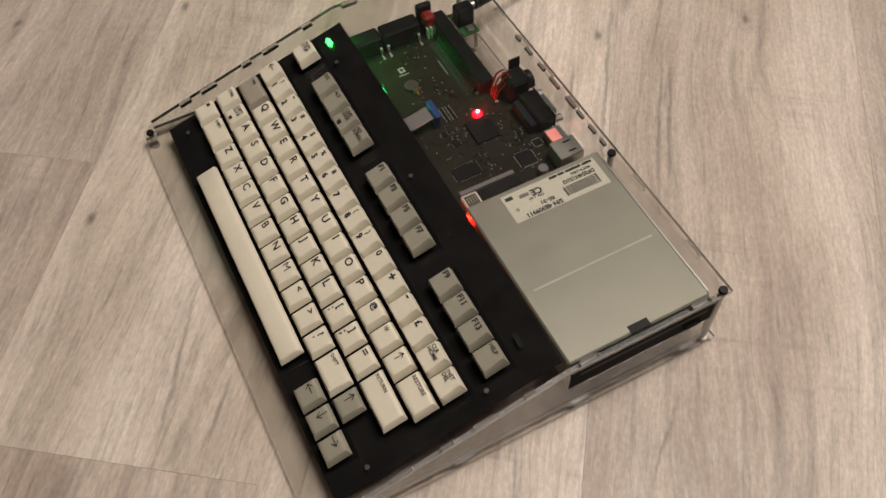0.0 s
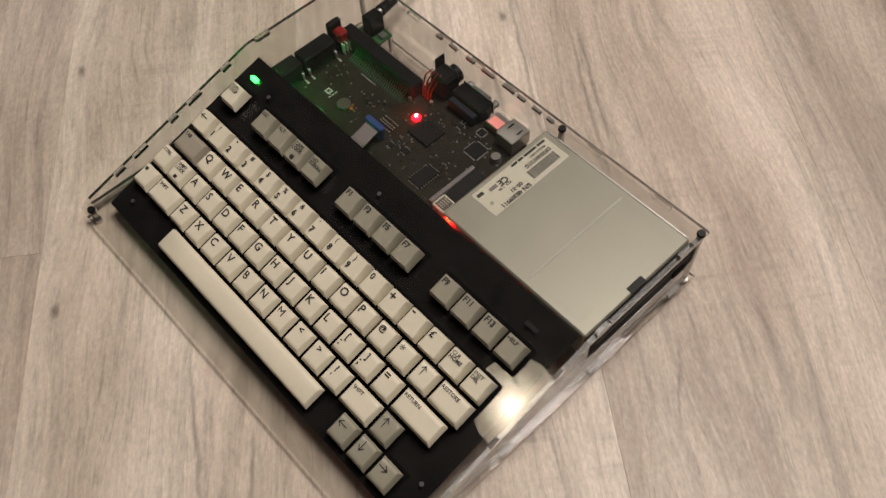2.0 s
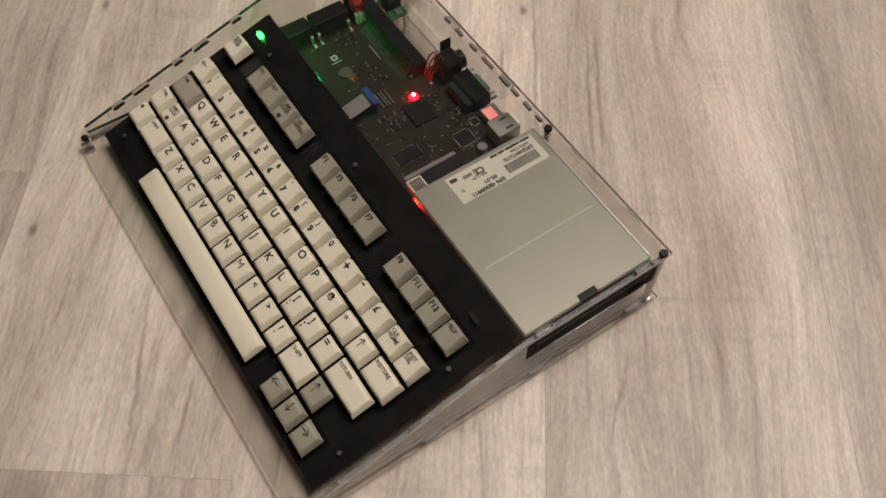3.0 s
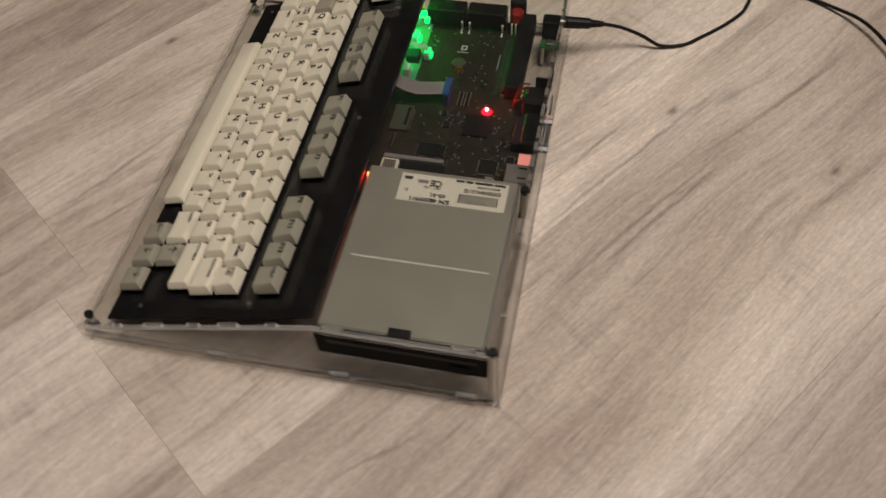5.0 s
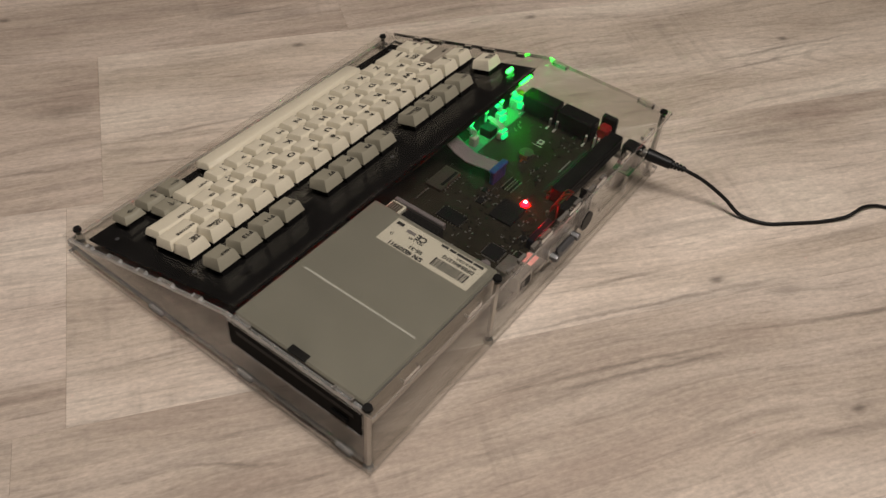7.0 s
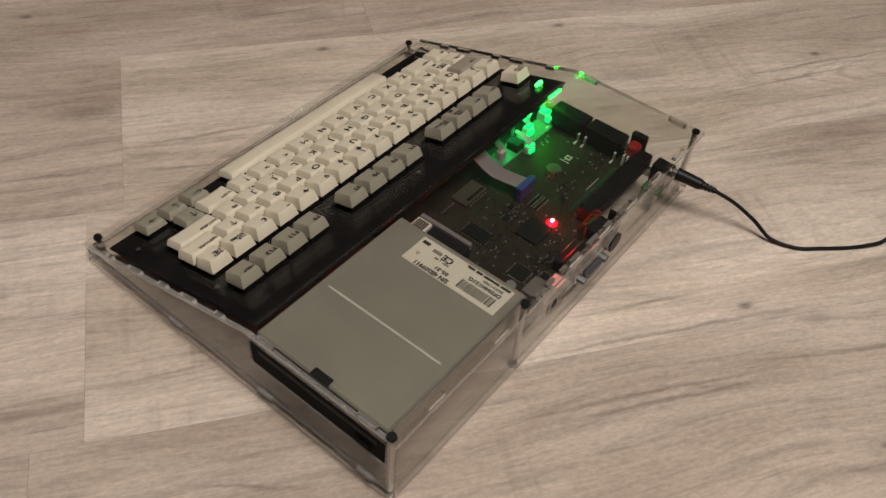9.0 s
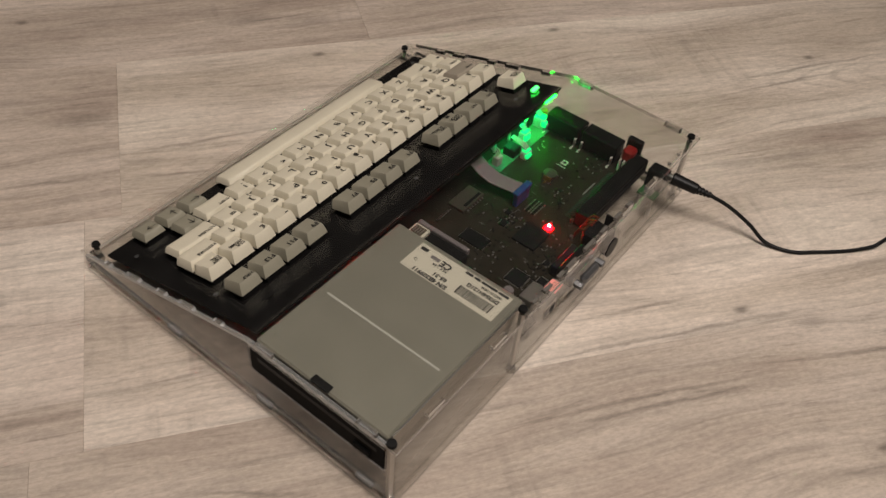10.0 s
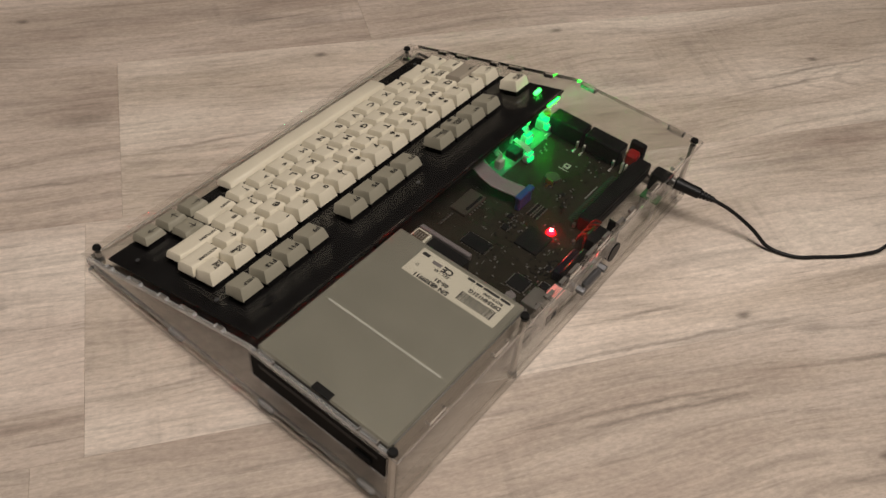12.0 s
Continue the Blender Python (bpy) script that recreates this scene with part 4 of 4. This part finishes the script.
vga = soldered("video_socket", 0.0670, 0.0990, 0.1700, 0.1835, 0.0005, 0.0130, M_PLASTIC, "black video socket with a dark blue insert", 0.0014)
part("insert", box(0.0690, 0.0970, 0.1640, 0.1702, 0.0005, 0.0095, 0.0008), M_NAVY, vga, "dark blue insert")
part("flange", box(0.0665, 0.0995, 0.1836, 0.1846, 0.0005, 0.0135, 0.0003), M_BRIGHT, vga, "metal flange")
part("port_shell", box(0.0730, 0.0930, 0.1847, 0.1900, 0.0025, 0.0105, 0.0020), M_DULL, vga, "metal plug shell")
for x in (0.0692, 0.0968):
    part("hex_nut", rod(bmesh.new(), (x, 0.1847, 0.0065), (x, 0.1905, 0.0065), 0.0028, 6), M_DULL, vga, "hexagonal nut")
soldered("digital_video_socket", 0.1030, 0.1180, 0.1710, 0.1845, 0.0005, 0.0070, M_TIN, "flat metal video socket")
eth = soldered("network_socket", 0.1205, 0.1375, 0.1650, 0.1845, 0.0005, 0.0140, M_TIN, "shiny metal network socket", 0.0005)
for x in (0.1245, 0.1335):
    part("spring_tab", box(x - 0.0006, x + 0.0006, 0.1740, 0.1800, 0.0141, 0.0145, 0.0001), M_CHIP, eth)
part("mouth", box(0.1230, 0.1350, 0.1846, 0.1849, 0.0020, 0.0105), M_CHIP, eth, "dark opening of the socket")
part("link_light", box(0.1050, 0.1160, 0.1715, 0.1800, 0.0071, 0.0080, 0.0003), M_LED_PINK, eth, "faint pink light beside the socket")
card = soldered("card_holder", 0.0640, 0.0900, 0.0700, 0.0842, 0.0003, 0.0026, M_CELL, "dull metal memory card holder", 0.0003)
part("card_slot", box(0.0660, 0.0850, 0.0803, 0.0826, 0.0026, 0.0029), M_CHIP, card, "dark slot of the card holder")
for k in range(7):
    part("holder_pin", box(0.0665 + 0.0030 * k, 0.0675 + 0.0030 * k, 0.0843, 0.0856, 0.0002, 0.0008), M_SOLDER, card)
part("white_button", rod(bmesh.new(), (0.1320, 0.1540, 0.0), (0.1320, 0.1540, 0.0060), 0.0042, 20, 0.0036), M_RIBBON, board, "pale round cap")
for x, y in ((0.0425, 0.1485), (0.0575, 0.1575)):
    part("metal_post", rod(bmesh.new(), (x, y, 0.0), (x, y, 0.0030), 0.0014, 10), M_BRIGHT, board, "small metal post")

# small glow boxes on posts, added to throw green on the plugs
for x, y in ((-0.0220, 0.0615), (-0.0020, 0.0600), (0.0180, 0.0600)):
    soldered("green_glow", x - 0.0018, x + 0.0018, y - 0.0010, y + 0.0010, 0.0095, 0.0110, M_FILL_MID, "added green glow box", 0.0003)
    soldered("glow_post", x - 0.0012, x + 0.0012, y - 0.0008, y + 0.0008, 0.0, 0.0094, M_WHITE)
# added strip whose green colour carries the glow washing over the board
part("wash_strip", box(-0.0430, 0.0420, 0.0630, 0.0775, 0.0001, 0.0008), M_MINT, board, "strip added to show the green wash beside the keyboard")
# white plugs beside the keyboard, with their leads
for x, y0, w, d, h in ((-0.0350, 0.0630, 0.0080, 0.0110, 0.0095), (-0.0105, 0.0655, 0.0085, 0.0070, 0.0090), (0.0060, 0.0790, 0.0085, 0.0060, 0.0070), (0.0280, 0.0670, 0.0070, 0.0060, 0.0090)):
    # the green light falling on these plugs is built as glowing caps
    if x < 0.02:
        lens = soldered("glow_cap", x - w * 0.45, x + w * 0.45, y0 + 0.001, y0 + d * 0.9, h + 0.0002, h + 0.0016, M_GLOW_SOFT, "self-glowing cap for the green light on a plug", 0.0006)
        part("glow_foot", box(x - w * 0.2, x + w * 0.55, y0 + d * 0.7, y0 + d + 0.0014, h * 0.35, h * 0.95, 0.0007), M_GLOW_SOFT, lens)
    wp = soldered("white_plug", x - w / 2, x + w / 2, y0, y0 + d, 0.0, h, M_WHITE, "white cable plug", 0.0008)
    for k in range(3):
        part("lead", tube([(x - 0.002 + 0.002 * k, y0 + d * 0.5, h), (x - 0.002 + 0.002 * k, y0 + 0.001, h + 0.004), (x - 0.002 + 0.0015 * k, y0 - 0.012, h + 0.006)], 0.0006, 6), M_WHITE, wp, smooth=True)
soldered("black_block", 0.0050, 0.0150, 0.0660, 0.0765, 0.0, 0.0080, M_CHIP, "black block part", 0.0006)
part("orange_capacitor", rod(bmesh.new(), (-0.0430, 0.0660, 0.0), (-0.0430, 0.0660, 0.0110), 0.0028, 16), M_ORANGE, board, "small orange capacitor")

# scattered small parts, in clusters round the chips
rng = random.Random(7)
bm_r, bm_c = bmesh.new(), bmesh.new()
clusters = [(0.076, 0.135, 0.020), (0.060, 0.115, 0.012), (0.075, 0.108, 0.012), (0.115, 0.150, 0.014), (0.100, 0.162, 0.010), (-0.025, 0.085, 0.012), (0.020, 0.125, 0.016), (0.085, 0.155, 0.014), (-0.022, 0.125, 0.012), (0.105, 0.120, 0.014)]
for k in range(330):
    cx, cy, cr = rng.choice(clusters)
    x, y = rng.gauss(cx, cr * 0.8), rng.gauss(cy, cr * 0.7)
    if not (-0.033 < x < 0.150 and 0.064 < y < 0.163) or x < 0.046 and y > 0.136 or (0.036 < x < 0.064 and 0.075 < y < 0.126):
        continue
    a, b = (0.0008, 0.00045) if rng.random() < 0.5 else (0.00045, 0.0008)
    chosen = bm_r if rng.random() < 0.35 else bm_c
    block(chosen, x - a, x + a, y - b, y + b, 0.0001, 0.0007)
tagged(part("small_resistors", bm_r, M_SOLDER, board), kind="stuff")
tagged(part("small_capacitors", bm_c, M_CHIP, board), kind="stuff")
bm = bmesh.new()
for k in range(70):
    x, y = rng.uniform(-0.030, 0.150), rng.uniform(0.066, 0.160)
    if x < 0.046 and y > 0.136:
        continue
    w = rng.uniform(0.0008, 0.0022)
    block(bm, x - w, x + w, y - 0.00012, y + 0.00012, 0.00005, 0.0001) if rng.random() < 0.5 else block(bm, x - 0.00012, x + 0.00012, y - w, y + w, 0.00005, 0.0001)
tagged(part("board_print", bm, M_PRINT, board, "pale printed marks"), kind="stuff")

# floppy drive
drive = part("floppy_drive", box(0.1590, 0.2872, 0.0790, 0.1795, 0.0305, 0.0570, 0.0012), M_STEEL, pc, "grey sheet metal floppy drive")
part("pressed_line", box(0.2338, 0.2354, 0.0860, 0.1730, 0.0570, 0.05725), M_CREASE, drive, "pressed line with its highlight in pale colour")
for x0, x1, y0, y1 in ((0.2372, 0.2780, 0.0850, 0.0856), (0.2372, 0.2780, 0.1724, 0.1730), (0.2774, 0.2780, 0.0850, 0.1730)):
    part("pressed_step", box(x0, x1, y0, y1, 0.0569, 0.0571), M_STEP, drive, "faint pressed step in the cover")
part("side_fold", box(0.1592, 0.2840, 0.1797, 0.1808, 0.0315, 0.0558), M_BRIGHT, drive, "folded metal edge")
part("notch", box(0.2822, 0.2873, 0.1222, 0.1360, 0.0563, 0.0573), M_PLASTIC, drive, "dark notch in the cover")
bezel = part("bezel", box(0.2875, 0.2921, 0.0782, 0.1818, 0.0330, 0.0535, 0.0006), M_BEZEL, drive, "black plastic drive front")
part("disk_slot", box(0.2920, 0.29225, 0.0850, 0.1760, 0.0455, 0.0490), M_CHIP, drive)
part("eject_button", box(0.2921, 0.2936, 0.1600, 0.1720, 0.0365, 0.0410, 0.0004), M_BEZEL, drive, "black eject button")
dl = part("drive_light", box(0.1606, 0.1690, 0.0775, 0.0785, 0.0500, 0.0518, 0.0003), M_LED_R2, pc, "glowing red drive light")
part("hot_core", box(0.1618, 0.1658, 0.0773, 0.0784, 0.0514, 0.0522, 0.0002), M_LED_AMBER, dl, "white-hot middle of the light")
part("drive_header", box(0.1440, 0.1588, 0.0950, 0.1260, 0.0372, 0.0472, 0.0005), M_PLASTIC, drive, "black drive data header")
part("header_rim", box(0.1405, 0.1440, 0.0830, 0.1250, 0.0442, 0.0497, 0.0006), M_RIBBON, drive, "pale header rim")
part("drive_power_plug", box(0.1442, 0.1570, 0.0826, 0.0946, 0.0412, 0.0490, 0.0008), M_LABEL, drive, "pale drive power plug with a dark well")
# the well is a flat patch, its inner shade given as dark colour
part("plug_well", box(0.1460, 0.1552, 0.0842, 0.0930, 0.0490, 0.0492), M_SHADE, drive, "dark patch for the shaded well of the plug")
for k in range(4):
    part("plug_socket", box(0.1480, 0.1530, 0.0853 + 0.0019 * k, 0.0861 + 0.0019 * k, 0.0492, 0.0498, 0.0001), M_TIN, drive, "thin contact")
# drive label: reads towards the keyboard, from the rear edge
LM = Matrix(((0, 1, 0, 0.1630), (-1, 0, 0, 0.1740), (0, 0, 1, 0.0571), (0, 0, 0, 1)))
LW, LH = 0.0715, 0.0235
label = part("paper_label", box(0, LW, 0, LH, 0, 0.00012), M_LABEL, drive, "off-white printed paper label", LM)


def printed(text, u, v, size, bold=0.00005, width=None):
    me = text_mesh(text, size, M_INK, bold=bold)
    a, b, c, d = width_of(me)
    sx = width / (b - a) if width else 1
    part("lettering", me, None, drive, m=LM @ Matrix.Translation((u, v, 0.0002)) @ Matrix.Diagonal((sx, 1, 1, 1)) @ Matrix.Translation((-a, -c, 0)))


for a, b in ((0.0022, 0.0096), (0.0106, 0.0225), (0.0236, 0.0284), (0.0294, 0.0350)):
    part("maker_bar", box(a, b, 0.0007, 0.0027, 0.00013, 0.0002), M_INK, drive, "dark printed line", LM)
printed("MADE IN CHINA", 0.0055, 0.0043, 0.0028, 0.00010, 0.0150)
printed("DF354H121G", 0.0045, 0.0076, 0.0042, 0.00020, 0.0240)
printed("REV. 1.4A", 0.0440, 0.0092, 0.0030, 0.00006, 0.0115)
printed("05-31", 0.0395, 0.0148, 0.0040, 0.00018, 0.0100)
printed("S/N 4B309911", 0.0360, 0.0192, 0.0046, 0.00022, 0.0265)
printed("CE", 0.0435, 0.0038, 0.0068, 0.00028)
printed("D", 0.0650, 0.0130, 0.0034, 0.00005)
part("mark_bar", box(0.0640, 0.0695, 0.0024, 0.0052, 0.00013, 0.0002), M_INK, drive, "small dark approval mark", LM)
part("mark_bar", box(0.0530, 0.0600, 0.0044, 0.0072, 0.00013, 0.0002), M_RIBBON, drive, "small grey approval mark", LM)
bm, u = bmesh.new(), 0.0052
while u < 0.0300:
    w = rng.choice((0.0004, 0.0005, 0.0008, 0.0011))
    block(bm, u, u + w, 0.0124, 0.0200, 0.00013, 0.0002)
    u += w + rng.choice((0.0003, 0.0004, 0.0005))
tagged(part("bar_code", bm, M_INK, drive, "black bar code", LM), kind="stuff")

# ---- power cable ----
cable = thing("power_cable", "thin black power cable lying on the floor, plugged in", "cable", at=(-0.033, 0.186, 0.0))
local = lambda pts: [(x + 0.033, y - 0.186, z) for x, y, z in pts]
PZ = 0.0355
bm = rod(bmesh.new(), (0, -0.0020, PZ), (0, 0.0020, PZ), 0.0029, 16)
part("barrel", bm, M_BRIGHT, cable, "metal plug barrel")
bm = rod(bmesh.new(), (0.0, 0.0015, PZ), (-0.0050, 0.0210, PZ - 0.0030), 0.0050, 20, 0.0043)
bmesh.ops.bevel(bm, geom=bm.edges[:], offset=0.0006, segments=1, affect="EDGES")
part("plug_body", bm, M_PLASTIC, cable, "moulded black plug")
bm = bmesh.new()
for k in range(4):
    a = Vector((-0.0050, 0.0210, PZ - 0.0030)) + Vector((-0.0010, 0.0027, -0.0006)) * k
    rod(bm, a, a + Vector((-0.0006, 0.0017, -0.0004)), 0.0034 - 0.0003 * k, 14)
    rod(bm, a, a + Vector((-0.0010, 0.0027, -0.0006)), 0.0018, 10)
part("strain_relief", bm, M_PLASTIC, cable, "ribbed strain relief")
CORD = [(-0.0417, 0.2170, PZ - 0.0053), (-0.0480, 0.2320, PZ - 0.0120), (-0.0530, 0.2500, 0.0130), (-0.0545, 0.2660, 0.0035), (-0.0610, 0.2850, 0.0016),
        (-0.0740, 0.3000, 0.0016), (-0.0920, 0.3180, 0.0016), (-0.1080, 0.3310, 0.0030), (-0.1160, 0.3350, 0.0050), (-0.1290, 0.3390, 0.0040), (-0.1410, 0.3480, 0.0016),
        (-0.1450, 0.3640, 0.0016), (-0.1390, 0.3840, 0.0020), (-0.1240, 0.4080, 0.0040), (-0.1050, 0.4270, 0.0080), (-0.0800, 0.4430, 0.0080), (-0.0500, 0.4560, 0.0050),
        (0.0000, 0.4800, 0.0016), (0.0600, 0.5600, 0.0016), (0.0400, 0.8000, 0.0016), (-0.2000, 1.3000, 0.0016), (-0.6000, 2.0400, 0.0016)]
part("cord", tube(local(CORD), 0.0015, 8), M_PLASTIC, cable, "thin black cord", smooth=True)

# ---- floor planks, laid diagonally to the computer ----
PW, PL = 0.1946, 1.285
JOINTS = {0: -0.2642, 1: -0.2900, 2: -0.3195, -1: -0.037, 3: 0.62, 4: 0.50, -2: 0.55}
# printed tone of single planks near the computer, by row and place in the row
TONES = {(0, 0): (1.02, 1.02, 1.0), (0, -1): (0.98, 0.96, 0.95), (1, 0): (1.03, 1.03, 1.02), (1, -1): (0.99, 0.975, 0.97), (2, 0): (0.97, 0.96, 0.95), (-1, 0): (0.94, 0.92, 0.91), (-1, -1): (0.97, 0.95, 0.94), (3, -1): (0.78, 0.76, 0.75)}
TURN = Matrix.Rotation(PLANK_TURN + math.pi / 2, 4, "Z")
plank_me = mesh_of("plank", box(-PL / 2 + 0.00005, PL / 2 - 0.00005, -PW / 2 + 0.00005, PW / 2 - 0.00005, -0.008, 0.0, 0.00012), M_OAK)
prng = random.Random(3)
EDGE = ROOM + 0.02
for r in range(-24, 26):
    across = -0.1380 + PW * (r + 0.5)
    start = JOINTS.get(r, prng.uniform(-0.6, 0.6))
    for k in range(-5, 5):
        mid = start + PL * (k + 0.5)
        even = prng.uniform(0.92, 1.03)
        tone = (*TONES.get((r, k), (even, even, even)), 1.0)
        place = Matrix.Translation(TURN @ Vector((mid, -across, 0))) @ TURN
        corners = [place @ Vector((a * PL / 2, b * PW / 2, 0)) for a in (-1, 1) for b in (-1, 1)]
        if max(max(abs(c.x), abs(c.y)) for c in corners) <= EDGE:
            p = part("plank", plank_me, None, floor)
            p.matrix_basis = place
            p.color = tone
            continue
        # sawn to fit along the walls
        bm = bmesh.new()
        bm.from_mesh(plank_me)
        back = place.inverted()
        for side in (Vector((1, 0, 0)), Vector((-1, 0, 0)), Vector((0, 1, 0)), Vector((0, -1, 0))):
            cut = bmesh.ops.bisect_plane(bm, geom=bm.verts[:] + bm.edges[:] + bm.faces[:], plane_co=back @ (side * EDGE), plane_no=back.to_3x3() @ side, clear_outer=True)
            bmesh.ops.holes_fill(bm, edges=[e for e in cut["geom_cut"] if isinstance(e, bmesh.types.BMEdge)])
        if bm.faces:
            p = part("plank", mesh_of("plank", bm, M_OAK), None, floor)
            p.matrix_basis = place
            p.color = tone
        else:
            bm.free()
